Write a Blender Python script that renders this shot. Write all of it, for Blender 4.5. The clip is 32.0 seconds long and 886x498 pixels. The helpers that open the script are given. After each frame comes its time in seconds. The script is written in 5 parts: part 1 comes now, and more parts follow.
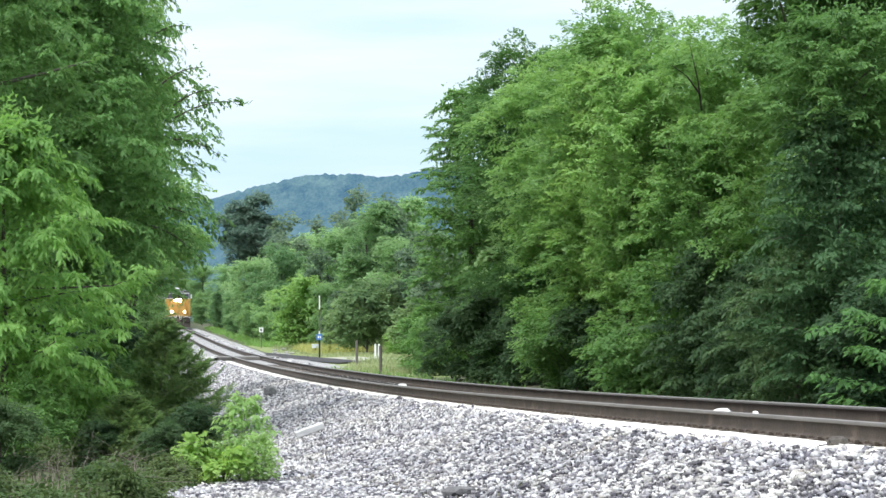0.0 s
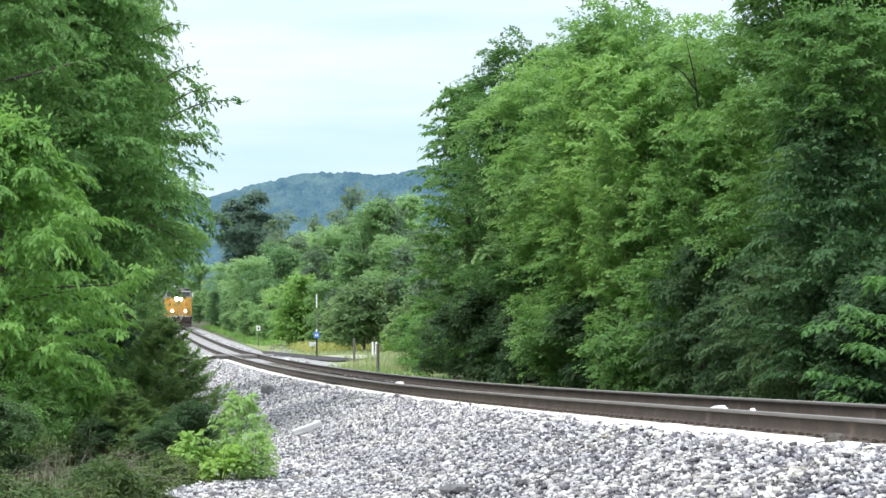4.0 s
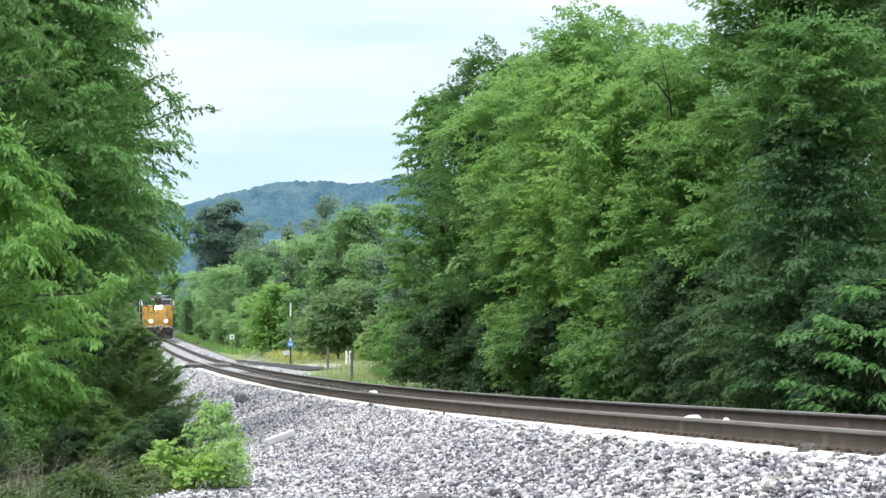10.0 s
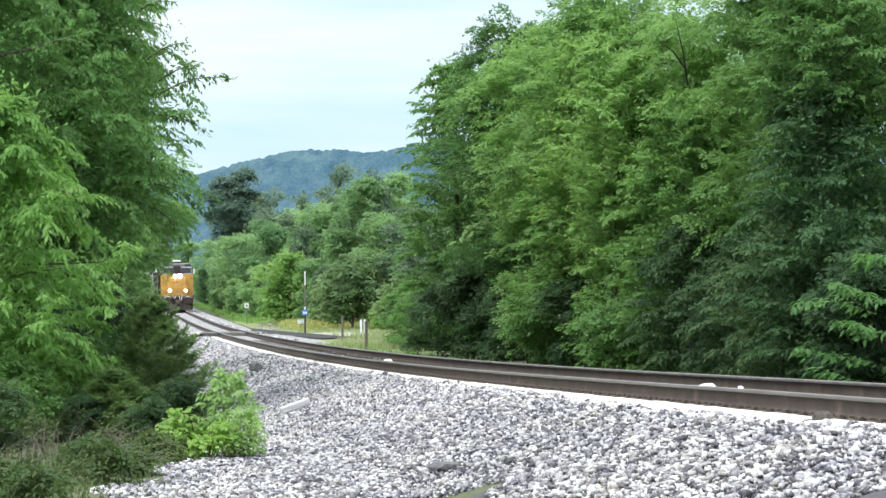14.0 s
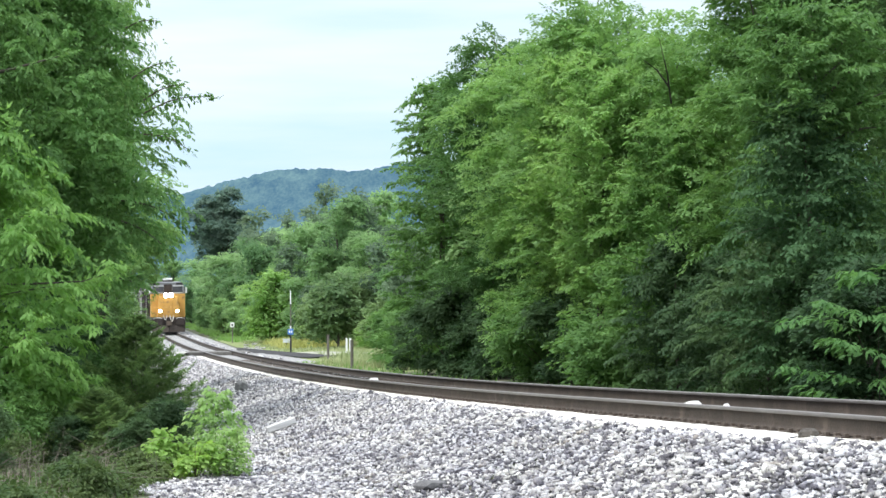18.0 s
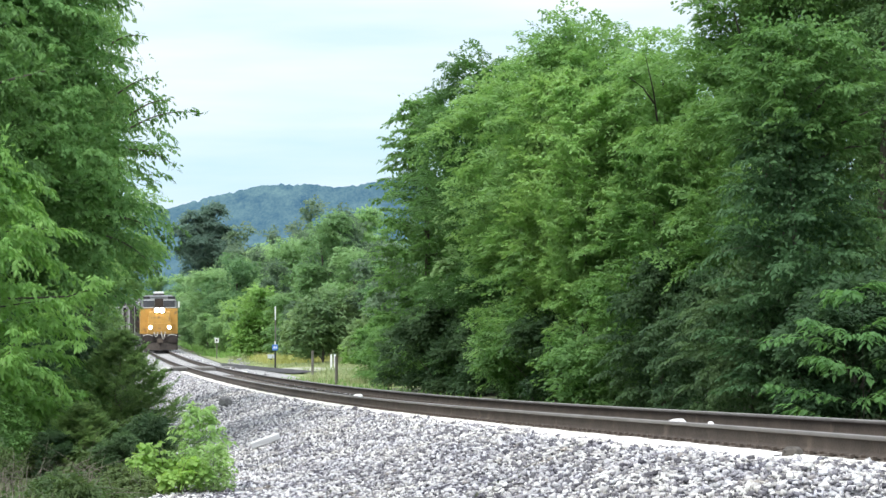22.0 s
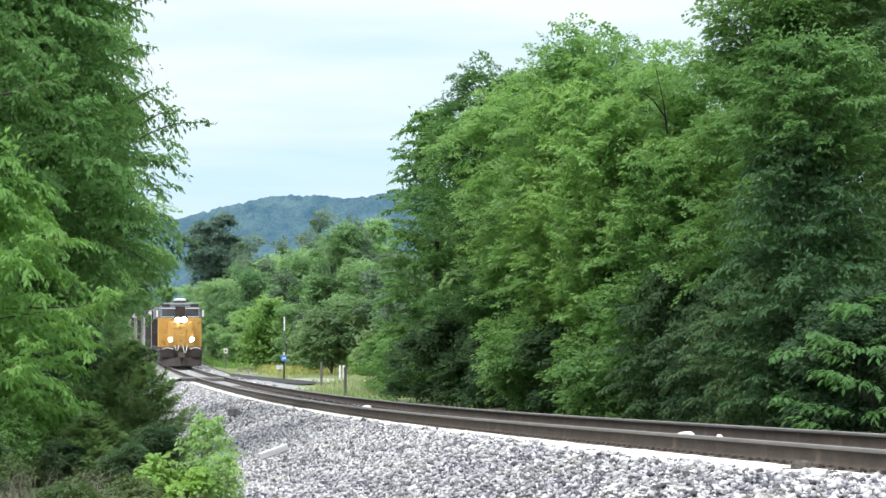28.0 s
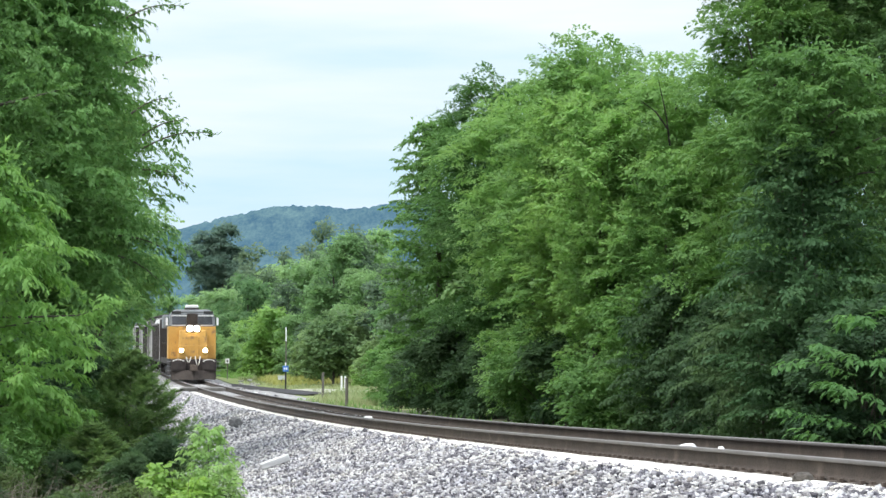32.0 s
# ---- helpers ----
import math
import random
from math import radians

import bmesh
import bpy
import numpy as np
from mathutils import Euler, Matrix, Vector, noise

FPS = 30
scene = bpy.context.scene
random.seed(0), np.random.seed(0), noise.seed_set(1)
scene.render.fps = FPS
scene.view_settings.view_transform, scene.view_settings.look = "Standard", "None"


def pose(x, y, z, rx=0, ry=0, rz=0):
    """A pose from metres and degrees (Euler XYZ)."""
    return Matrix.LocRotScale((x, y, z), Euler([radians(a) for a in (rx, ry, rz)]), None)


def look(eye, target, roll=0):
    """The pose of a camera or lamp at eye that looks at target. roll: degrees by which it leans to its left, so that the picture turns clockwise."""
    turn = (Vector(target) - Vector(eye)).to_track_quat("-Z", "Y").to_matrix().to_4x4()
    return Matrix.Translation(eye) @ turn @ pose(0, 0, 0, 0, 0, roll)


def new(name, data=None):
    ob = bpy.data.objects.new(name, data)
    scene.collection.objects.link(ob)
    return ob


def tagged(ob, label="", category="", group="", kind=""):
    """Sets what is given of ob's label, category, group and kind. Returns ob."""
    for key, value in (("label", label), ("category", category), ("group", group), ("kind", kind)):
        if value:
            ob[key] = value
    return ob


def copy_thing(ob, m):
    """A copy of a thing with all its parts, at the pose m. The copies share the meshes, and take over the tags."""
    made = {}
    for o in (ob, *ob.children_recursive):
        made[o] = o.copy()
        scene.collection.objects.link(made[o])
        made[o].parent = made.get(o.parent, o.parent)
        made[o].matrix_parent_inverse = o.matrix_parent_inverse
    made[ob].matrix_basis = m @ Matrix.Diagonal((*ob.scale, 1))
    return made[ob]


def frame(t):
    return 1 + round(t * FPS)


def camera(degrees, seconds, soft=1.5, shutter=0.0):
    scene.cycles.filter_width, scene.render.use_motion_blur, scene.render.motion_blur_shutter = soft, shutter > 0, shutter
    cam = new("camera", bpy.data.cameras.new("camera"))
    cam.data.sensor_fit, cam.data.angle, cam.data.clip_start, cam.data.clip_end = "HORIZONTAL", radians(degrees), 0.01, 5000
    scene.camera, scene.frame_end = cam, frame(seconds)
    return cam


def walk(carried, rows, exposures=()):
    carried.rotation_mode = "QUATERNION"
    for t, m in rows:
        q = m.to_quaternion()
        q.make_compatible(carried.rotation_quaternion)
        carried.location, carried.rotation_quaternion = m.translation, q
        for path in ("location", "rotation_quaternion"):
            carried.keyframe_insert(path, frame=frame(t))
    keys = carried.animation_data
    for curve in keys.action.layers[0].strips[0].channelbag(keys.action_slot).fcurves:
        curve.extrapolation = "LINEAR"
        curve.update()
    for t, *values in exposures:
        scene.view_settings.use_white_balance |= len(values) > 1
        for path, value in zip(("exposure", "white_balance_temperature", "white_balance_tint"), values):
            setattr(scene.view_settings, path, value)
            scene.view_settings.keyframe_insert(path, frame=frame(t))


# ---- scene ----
cam = camera(21.14, 32.0, soft=1.5)
EYE = 1.0
# seconds, yaw, pitch and roll of a camera that stands beside the line and is turned by hand
ROWS = [
    (0, 0.791, 1.994, -0.501),
    (0.5, 0.749, 1.999, -0.468),
    (1, 0.733, 1.982, -0.581),
    (1.5, 0.754, 1.980, -0.586),
    (2, 0.793, 2.003, -0.674),
    (2.5, 0.836, 2.067, -0.585),
    (3, 0.834, 2.030, -0.624),
    (3.5, 0.773, 1.967, -0.625),
    (5.5, 0.585, 1.923, -0.612),
    (6, 0.486, 2.030, -0.512),
    (6.5, 0.413, 2.025, -0.468),
    (7, 0.242, 1.989, -0.515),
    (7.5, 0.149, 1.946, -0.521),
    (8, 0.089, 2.084, -0.621),
    (8.5, 0.061, 2.258, -0.516),
    (9, 0.027, 2.240, -0.527),
    (9.5, 0.082, 2.175, -0.524),
    (10, 0.092, 2.154, -0.540),
    (10.5, 0.153, 2.208, -0.603),
    (11, 0.066, 2.328, -0.701),
    (11.5, 0.064, 2.362, -0.678),
    (12, 0.152, 2.148, -0.625),
    (12.5, 0.153, 1.874, -0.667),
    (13, 0.324, 1.588, -0.621),
    (13.5, 0.435, 1.371, -0.554),
    (15.5, 0.443, 1.651, -0.625),
    (16, 0.322, 1.733, -0.626),
    (16.5, 0.197, 1.832, -0.682),
    (17, 0.086, 1.869, -0.729),
    (17.5, 0.037, 1.757, -0.694),
    (18, 0.090, 1.843, -0.761),
    (18.5, 0.081, 1.890, -0.735),
    (19, -0.008, 1.929, -0.798),
    (19.5, -0.086, 1.970, -0.789),
    (20, -0.084, 1.948, -0.734),
    (20.5, -0.070, 1.875, -0.632),
    (21, -0.073, 1.937, -0.624),
    (21.5, -0.219, 2.102, -0.624),
    (22, -0.273, 2.238, -0.476),
    (22.5, -0.283, 2.367, -0.411),
    (23, -0.261, 2.339, -0.289),
    (23.5, -0.210, 2.188, -0.224),
    (24, -0.137, 2.136, -0.313),
    (24.5, -0.145, 2.070, -0.376),
    (26.5, -0.185, 2.313, -0.234),
    (27, -0.111, 2.444, -0.280),
    (27.5, -0.108, 2.500, -0.226),
    (28, -0.051, 2.518, -0.218),
    (28.5, -0.010, 2.542, -0.233),
    (29, 0.059, 2.607, -0.357),
    (29.5, 0.118, 2.655, -0.153),
    (30, 0.211, 2.726, -0.114),
    (30.5, 0.168, 2.718, -0.122),
    (31, 0.130, 2.667, -0.077),
    (31.5, 0.052, 2.687, 0.002),
    (32, 0.000, 2.781, -0.000),
]
walk(cam, [(t, pose(0, 0, EYE, 90 + pitch, 0, yaw) @ pose(0, 0, 0, 0, 0, roll)) for t, yaw, pitch, roll in ROWS],
     exposures=((0, 0.33), (20, 0.32), (27, 0.29), (32, 0.25)))

# ---- world and light: a bright, thinly overcast sky ----
world = bpy.data.worlds.new("sky")
scene.world = world
world.use_nodes = True
wn, wl = world.node_tree.nodes, world.node_tree.links
wn.clear()
SUN_EL, SUN_AZ = radians(58), radians(215)
w_out, w_bg, w_sky = wn.new("ShaderNodeOutputWorld"), wn.new("ShaderNodeBackground"), wn.new("ShaderNodeTexSky")
w_sky.sky_type, w_sky.sun_disc, w_sky.sun_elevation, w_sky.sun_rotation = "NISHITA", False, SUN_EL, SUN_AZ
w_sky.dust_density, w_sky.ozone_density = 2.0, 2.0
w_co, w_map, w_noise, w_ramp, w_mix = (wn.new("ShaderNodeTexCoord"), wn.new("ShaderNodeMapping"), wn.new("ShaderNodeTexNoise"),
                                       wn.new("ShaderNodeValToRGB"), wn.new("ShaderNodeMix"))
w_map.inputs["Scale"].default_value = (2.2, 2.2, 16.0)
w_noise.inputs["Scale"].default_value, w_noise.inputs["Detail"].default_value, w_noise.inputs["Roughness"].default_value = 1.6, 6.0, 0.5
w_ramp.color_ramp.elements[0].position, w_ramp.color_ramp.elements[1].position = 0.34, 0.66
w_ramp.color_ramp.elements[0].color, w_ramp.color_ramp.elements[1].color = (5.6, 7.85, 9.8, 1), (8.9, 9.5, 10.3, 1)
w_mix.data_type = "RGBA"
w_mix.inputs[0].default_value = 0.88
wl.new(w_co.outputs["Generated"], w_map.inputs[0])
wl.new(w_map.outputs[0], w_noise.inputs[0])
wl.new(w_sky.outputs[0], w_mix.inputs[6])
wl.new(w_ramp.outputs[0], w_mix.inputs[7])
# a cloudy sky is brighter overhead than at the horizon
w_sep, w_lift, w_scale = wn.new("ShaderNodeSeparateXYZ"), wn.new("ShaderNodeMapRange"), wn.new("ShaderNodeVectorMath")
w_lift.inputs[1].default_value, w_lift.inputs[2].default_value, w_lift.inputs[3].default_value, w_lift.inputs[4].default_value = 0.16, 1.0, 1.0, 2.3
w_scale.operation = "SCALE"
wl.new(w_co.outputs["Generated"], w_sep.inputs[0])
wl.new(w_sep.outputs["Z"], w_lift.inputs[0])
wl.new(w_mix.outputs[2], w_scale.inputs[0])
wl.new(w_lift.outputs[0], w_scale.inputs["Scale"])
wl.new(w_scale.outputs[0], w_bg.inputs[0])
w_grad, w_sum = wn.new("ShaderNodeMapRange"), wn.new("ShaderNodeMath")
w_grad.inputs[1].default_value, w_grad.inputs[2].default_value, w_grad.inputs[3].default_value, w_grad.inputs[4].default_value = 0.05, 0.17, -0.16, 0.16
wl.new(w_sep.outputs["Z"], w_grad.inputs[0])
wl.new(w_noise.outputs[0], w_sum.inputs[0])
wl.new(w_grad.outputs[0], w_sum.inputs[1])
wl.new(w_sum.outputs[0], w_ramp.inputs[0])
w_bg.inputs[1].default_value = 0.1
wl.new(w_bg.outputs[0], w_out.inputs[0])
sun = new("sun", bpy.data.lights.new("sun", "SUN"))
sun.data.energy, sun.data.angle, sun.data.color = 2.4, radians(25), (1.0, 0.97, 0.90)
sun.matrix_world = look((-30, -26, 60), (0, 0, 0))

# ---- materials ----
def mat(name, c1, c2, rough=0.8, metal=0.0, scale=4.0, bump=0.2, bscale=30.0, spots=None, island=0.0, obj=0.0, translucent=0.0, stretch=(1, 1, 1), emit=None, spec=0.5):
    """A surface whose colour wanders between c1 and c2 at two scales, with fine relief and, if asked, stains and changes from piece to piece."""
    m = bpy.data.materials.new(name)
    m.use_nodes = True
    n, l = m.node_tree.nodes, m.node_tree.links
    bsdf = n["Principled BSDF"]
    co, mp = n.new("ShaderNodeTexCoord"), n.new("ShaderNodeMapping")
    mp.inputs["Scale"].default_value = stretch
    l.new(co.outputs["Object"], mp.inputs[0])
    big, fine = n.new("ShaderNodeTexNoise"), n.new("ShaderNodeTexNoise")
    big.inputs["Scale"].default_value, big.inputs["Detail"].default_value = scale, 5
    fine.inputs["Scale"].default_value, fine.inputs["Detail"].default_value = bscale, 4
    l.new(mp.outputs[0], big.inputs[0])
    l.new(mp.outputs[0], fine.inputs[0])
    ramp = n.new("ShaderNodeValToRGB")
    ramp.color_ramp.elements[0].position, ramp.color_ramp.elements[1].position = 0.3, 0.7
    ramp.color_ramp.elements[0].color, ramp.color_ramp.elements[1].color = (*c1, 1), (*c2, 1)
    add = n.new("ShaderNodeMath")
    add.operation = "MULTIPLY_ADD"
    add.inputs[1].default_value = 0.45
    half = n.new("ShaderNodeMath")
    half.operation = "MULTIPLY"
    half.inputs[1].default_value = 0.55
    l.new(big.outputs[0], half.inputs[0])
    l.new(fine.outputs[0], add.inputs[0])
    l.new(half.outputs[0], add.inputs[2])
    fac = add.outputs[0]
    for amount, kind in ((island, "ShaderNodeNewGeometry"), (obj, "ShaderNodeObjectInfo")):
        if amount:
            src, ma, sub = n.new(kind), n.new("ShaderNodeMath"), n.new("ShaderNodeMath")
            sub.operation, ma.operation = "SUBTRACT", "MULTIPLY_ADD"
            sub.inputs[1].default_value, ma.inputs[1].default_value = 0.5, amount
            l.new(src.outputs["Random Per Island" if kind.endswith("Geometry") else "Random"], sub.inputs[0])
            l.new(sub.outputs[0], ma.inputs[0])
            l.new(fac, ma.inputs[2])
            fac = ma.outputs[0]
    l.new(fac, ramp.inputs[0])
    colour = ramp.outputs[0]
    if spots:
        st, sr, mx = n.new("ShaderNodeTexNoise"), n.new("ShaderNodeValToRGB"), n.new("ShaderNodeMix")
        st.inputs["Scale"].default_value, st.inputs["Detail"].default_value = spots[1], 7
        sr.color_ramp.elements[0].position, sr.color_ramp.elements[1].position = spots[2], spots[2] + 0.12
        mx.data_type = "RGBA"
        mx.inputs[7].default_value = (*spots[0], 1)
        l.new(mp.outputs[0], st.inputs[0])
        l.new(st.outputs[0], sr.inputs[0])
        l.new(sr.outputs[0], mx.inputs[0])
        l.new(colour, mx.inputs[6])
        colour = mx.outputs[2]
    l.new(colour, bsdf.inputs["Base Color"])
    bsdf.inputs["Roughness"].default_value, bsdf.inputs["Metallic"].default_value = rough, metal
    bsdf.inputs["Specular IOR Level"].default_value = spec
    if bump:
        b = n.new("ShaderNodeBump")
        b.inputs["Strength"].default_value, b.inputs["Distance"].default_value = bump, 0.02
        l.new(fine.outputs[0], b.inputs["Height"])
        l.new(b.outputs[0], bsdf.inputs["Normal"])
    if translucent:
        tr, ms, hs = n.new("ShaderNodeBsdfTranslucent"), n.new("ShaderNodeMixShader"), n.new("ShaderNodeHueSaturation")
        hs.inputs["Hue"].default_value, hs.inputs["Saturation"].default_value, hs.inputs["Value"].default_value = 0.485, 1.15, 1.25
        l.new(colour, hs.inputs["Color"])
        l.new(hs.outputs[0], tr.inputs[0])
        ms.inputs[0].default_value = translucent
        l.new(bsdf.outputs[0], ms.inputs[1])
        l.new(tr.outputs[0], ms.inputs[2])
        l.new(ms.outputs[0], n["Material Output"].inputs[0])
    if emit:
        bsdf.inputs["Emission Color"].default_value, bsdf.inputs["Emission Strength"].default_value = (*emit[0], 1), emit[1]
    return m


def leaf(name, c1, c2, translucent=0.46, spec=0.18, obj=0.3):
    c1, c2 = [(c[0] * 1.08, c[1], c[2] * 1.2) for c in (c1, c2)]
    return mat(name, c1, c2, spec=spec, rough=0.62, scale=0.35, bump=0, bscale=2.2, island=0.1, obj=obj, translucent=translucent)


M_LEAF_MID = leaf("leaf_green", (0.076, 0.174, 0.050), (0.163, 0.322, 0.089))
M_LEAF_LIGHT = leaf("leaf_fresh_green", (0.102, 0.221, 0.059), (0.208, 0.386, 0.106), 0.5)
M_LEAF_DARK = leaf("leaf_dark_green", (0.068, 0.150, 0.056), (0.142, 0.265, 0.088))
M_LEAF_LIME = leaf("leaf_lime", (0.20, 0.375, 0.08), (0.35, 0.54, 0.15), 0.5)
M_LEAF_SAP = leaf("leaf_pale_lime", (0.24, 0.415, 0.125), (0.425, 0.615, 0.225), 0.5)
# dull green with some grey-blue distance haze mixed into the colour
M_LEAF_FAR = leaf("leaf_dull_haze_green", (0.088, 0.152, 0.082), (0.180, 0.275, 0.142))
M_LEAF_OLIVE = leaf("leaf_olive", (0.112, 0.205, 0.082), (0.242, 0.375, 0.145), 0.52)
# far tree's leaves, greyed and blued to carry the distance haze
M_LEAF_HAZE = leaf("leaf_haze_green", (0.084, 0.152, 0.102), (0.180, 0.280, 0.178))
M_WEED = leaf("weed_green", (0.050, 0.100, 0.028), (0.125, 0.185, 0.060), 0.35)
# leaf green with the dark of the grove's interior shade put in
M_LEAF_DEEP = leaf("leaf_shade_green", (0.040, 0.088, 0.036), (0.098, 0.178, 0.063))
M_LEAF_BRIGHT = leaf("leaf_bright_green", (0.078, 0.190, 0.054), (0.174, 0.350, 0.100))
# both woodland greens hold extra blue and paleness in place of distance haze
M_LEAF_PALE = leaf("leaf_pale_hazed_green", (0.143, 0.276, 0.104), (0.276, 0.445, 0.178), 0.56, obj=0.4)
M_LEAF_WOOD = leaf("leaf_wood_hazed_green", (0.118, 0.236, 0.094), (0.264, 0.438, 0.168), 0.56, obj=0.5)
M_LEAF_LUSH = leaf("leaf_yellow_green", (0.145, 0.300, 0.075), (0.285, 0.475, 0.140), 0.5)
M_LEAF_SPRAY = leaf("leaf_spray_green", (0.122, 0.278, 0.066), (0.255, 0.465, 0.120), 0.52, obj=0.0)
# brighter leaf green: the sun on these crowns is put into the colour
M_LEAF_SUN = leaf("leaf_sunlit_green", (0.132, 0.276, 0.074), (0.262, 0.458, 0.136))
M_CEDAR = mat("cedar_scales", (0.074, 0.138, 0.056), (0.235, 0.355, 0.140), spec=0.05, rough=0.6, scale=2.2, bump=0, bscale=9, island=0.15, translucent=0.5)
M_GRASS = leaf("grass_blades", (0.195, 0.280, 0.105), (0.350, 0.405, 0.185), 0.3)
M_REED = leaf("yellow_weed", (0.30, 0.36, 0.10), (0.50, 0.53, 0.19), 0.4)
M_DRY = mat("dead_wood", (0.09, 0.077, 0.06), (0.22, 0.19, 0.155), rough=0.95, scale=6, bump=0.3, island=0.4)
M_STRAW = mat("straw", (0.30, 0.25, 0.13), (0.55, 0.48, 0.28), rough=0.9, scale=6, bump=0, island=0.5)
M_BARK = mat("bark", (0.050, 0.042, 0.034), (0.150, 0.130, 0.105), rough=0.95, scale=3, bump=0.8, bscale=24, stretch=(1, 1, 0.25))
M_LIMB = mat("dark_bark", (0.014, 0.011, 0.009), (0.045, 0.038, 0.030), rough=0.95, scale=3, bump=0.8, bscale=24, spec=0.2)
M_SOIL = mat("soil_and_grass", (0.035, 0.050, 0.020), (0.105, 0.115, 0.050), rough=0.95, scale=0.35, bump=0.6, bscale=9, spots=((0.11, 0.09, 0.06), 0.8, 0.58))
M_MEADOW = mat("meadow_turf", (0.130, 0.180, 0.065), (0.270, 0.300, 0.140), rough=0.95, scale=0.5, bump=0.6, bscale=9, spec=0.1)
# bed colour darkened so that shade shows in the gaps between loose stones
M_GAP_GRAVEL = mat("ballast_bed", (0.035, 0.034, 0.036), (0.11, 0.107, 0.11), rough=0.95, scale=5, bump=1.0, bscale=26, spots=((0.10, 0.095, 0.095), 12, 0.56))
M_STONE = mat("ballast_stone", (0.092, 0.087, 0.100), (0.66, 0.65, 0.655), rough=0.88, scale=7, bump=0.5, bscale=60, island=0.56, spots=((0.30, 0.265, 0.235), 3, 0.60))
for at, c in ((0.40, (0.235, 0.224, 0.250, 1)), (0.50, (0.372, 0.355, 0.352, 1)), (0.58, (0.46, 0.445, 0.43, 1))):
    M_STONE.node_tree.nodes["Color Ramp"].color_ramp.elements.new(at).color = c
# the heaped stone turns bluer and darker, or warmer and paler, from patch to patch
nodes, links = M_STONE.node_tree.nodes, M_STONE.node_tree.links
patch, hue, tint = nodes.new("ShaderNodeTexNoise"), nodes.new("ShaderNodeValToRGB"), nodes.new("ShaderNodeMix")
patch.inputs["Scale"].default_value, patch.inputs["Detail"].default_value = 1.1, 4
hue.color_ramp.elements[0].position, hue.color_ramp.elements[1].position = 0.36, 0.64
hue.color_ramp.elements[0].color, hue.color_ramp.elements[1].color = (0.79, 0.80, 0.85, 1), (1.09, 1.09, 1.04, 1)
tint.data_type, tint.blend_type = "RGBA", "MULTIPLY"
tint.inputs[0].default_value = 1.0
links.new(nodes["Mapping"].outputs[0], patch.inputs[0])
links.new(patch.outputs[0], hue.inputs[0])
links.new(nodes["Principled BSDF"].inputs["Base Color"].links[0].from_socket, tint.inputs[6])
links.new(hue.outputs[0], tint.inputs[7])
links.new(tint.outputs[2], nodes["Principled BSDF"].inputs["Base Color"])
M_BOULDER = mat("brown_boulder", (0.035, 0.030, 0.025), (0.115, 0.102, 0.088), rough=0.9, scale=9, bump=0.6, bscale=40)
M_GREYROCK = mat("grey_rock", (0.05, 0.047, 0.044), (0.36, 0.35, 0.34), rough=0.9, scale=3, bump=0.6, bscale=30)
M_PALEROCK = mat("dumped_rock", (0.20, 0.195, 0.185), (0.48, 0.47, 0.45), rough=0.9, scale=4, bump=0.6, bscale=20)
M_STONE_ONE = mat("loose_stone", (0.17, 0.165, 0.175), (0.47, 0.46, 0.47), rough=0.9, scale=7, bump=0.5, bscale=60, obj=0.8)
# pale fines, whitened further for the daylight that falls on the flat shoulder
M_FINES = mat("sunlit_white_fines", (0.60, 0.56, 0.46), (0.86, 0.84, 0.77), rough=0.95, scale=3, bump=0.5, bscale=45, spots=((0.42, 0.36, 0.25), 2.2, 0.60))
M_CHALK = mat("pale_rock", (0.70, 0.69, 0.67), (0.88, 0.87, 0.85), rough=0.9, scale=6, bump=0.5, bscale=30)
M_BLOCK = mat("weathered_timber", (0.42, 0.415, 0.41), (0.66, 0.655, 0.65), rough=0.9, scale=3, bump=0.6, bscale=26, stretch=(0.2, 1, 1))
M_DARKROCK = mat("dark_slab", (0.07, 0.068, 0.07), (0.17, 0.165, 0.165), rough=0.9, scale=6, bump=0.5, bscale=30)
M_RUST = mat("rusted_rail", (0.034, 0.026, 0.021), (0.088, 0.069, 0.055), rough=0.8, metal=0.1, scale=3, bump=0.3, bscale=40, spots=((0.115, 0.090, 0.070), 2.5, 0.60), spec=0.3)
M_RAILHEAD = mat("worn_rail_head", (0.125, 0.112, 0.104), (0.215, 0.198, 0.188), rough=0.5, metal=0.3, scale=2, bump=0.1, bscale=40)
M_TIE = mat("creosoted_wood", (0.045, 0.037, 0.030), (0.13, 0.11, 0.09), rough=0.95, scale=6, bump=0.7, bscale=30, stretch=(0.15, 1, 1), obj=0.3)
M_IRON = mat("rusty_iron", (0.060, 0.045, 0.036), (0.150, 0.118, 0.094), rough=0.85, metal=0.1, scale=12)
M_ASPHALT = mat("asphalt", (0.036, 0.036, 0.038), (0.080, 0.078, 0.078), rough=0.95, spec=0.1, scale=2, bump=0.5, bscale=50)
M_ROAD = mat("gravel_road", (0.28, 0.275, 0.245), (0.46, 0.45, 0.41), rough=0.95, scale=1.5, bump=0.5, bscale=20)
M_POST = mat("grey_wood", (0.085, 0.078, 0.066), (0.20, 0.185, 0.16), rough=0.95, scale=5, bump=0.6, bscale=30, stretch=(1, 1, 0.2))
M_SHOULDER = mat("worn_gravel", (0.17, 0.166, 0.163), (0.42, 0.41, 0.40), rough=0.95, scale=1.6, bump=1.0, bscale=14, spots=((0.075, 0.072, 0.07), 5, 0.54))
M_LANE = mat("grassy_gravel", (0.22, 0.225, 0.17), (0.42, 0.415, 0.35), rough=0.95, scale=0.9, bump=0.5, bscale=12, spots=((0.17, 0.22, 0.09), 1.1, 0.52))
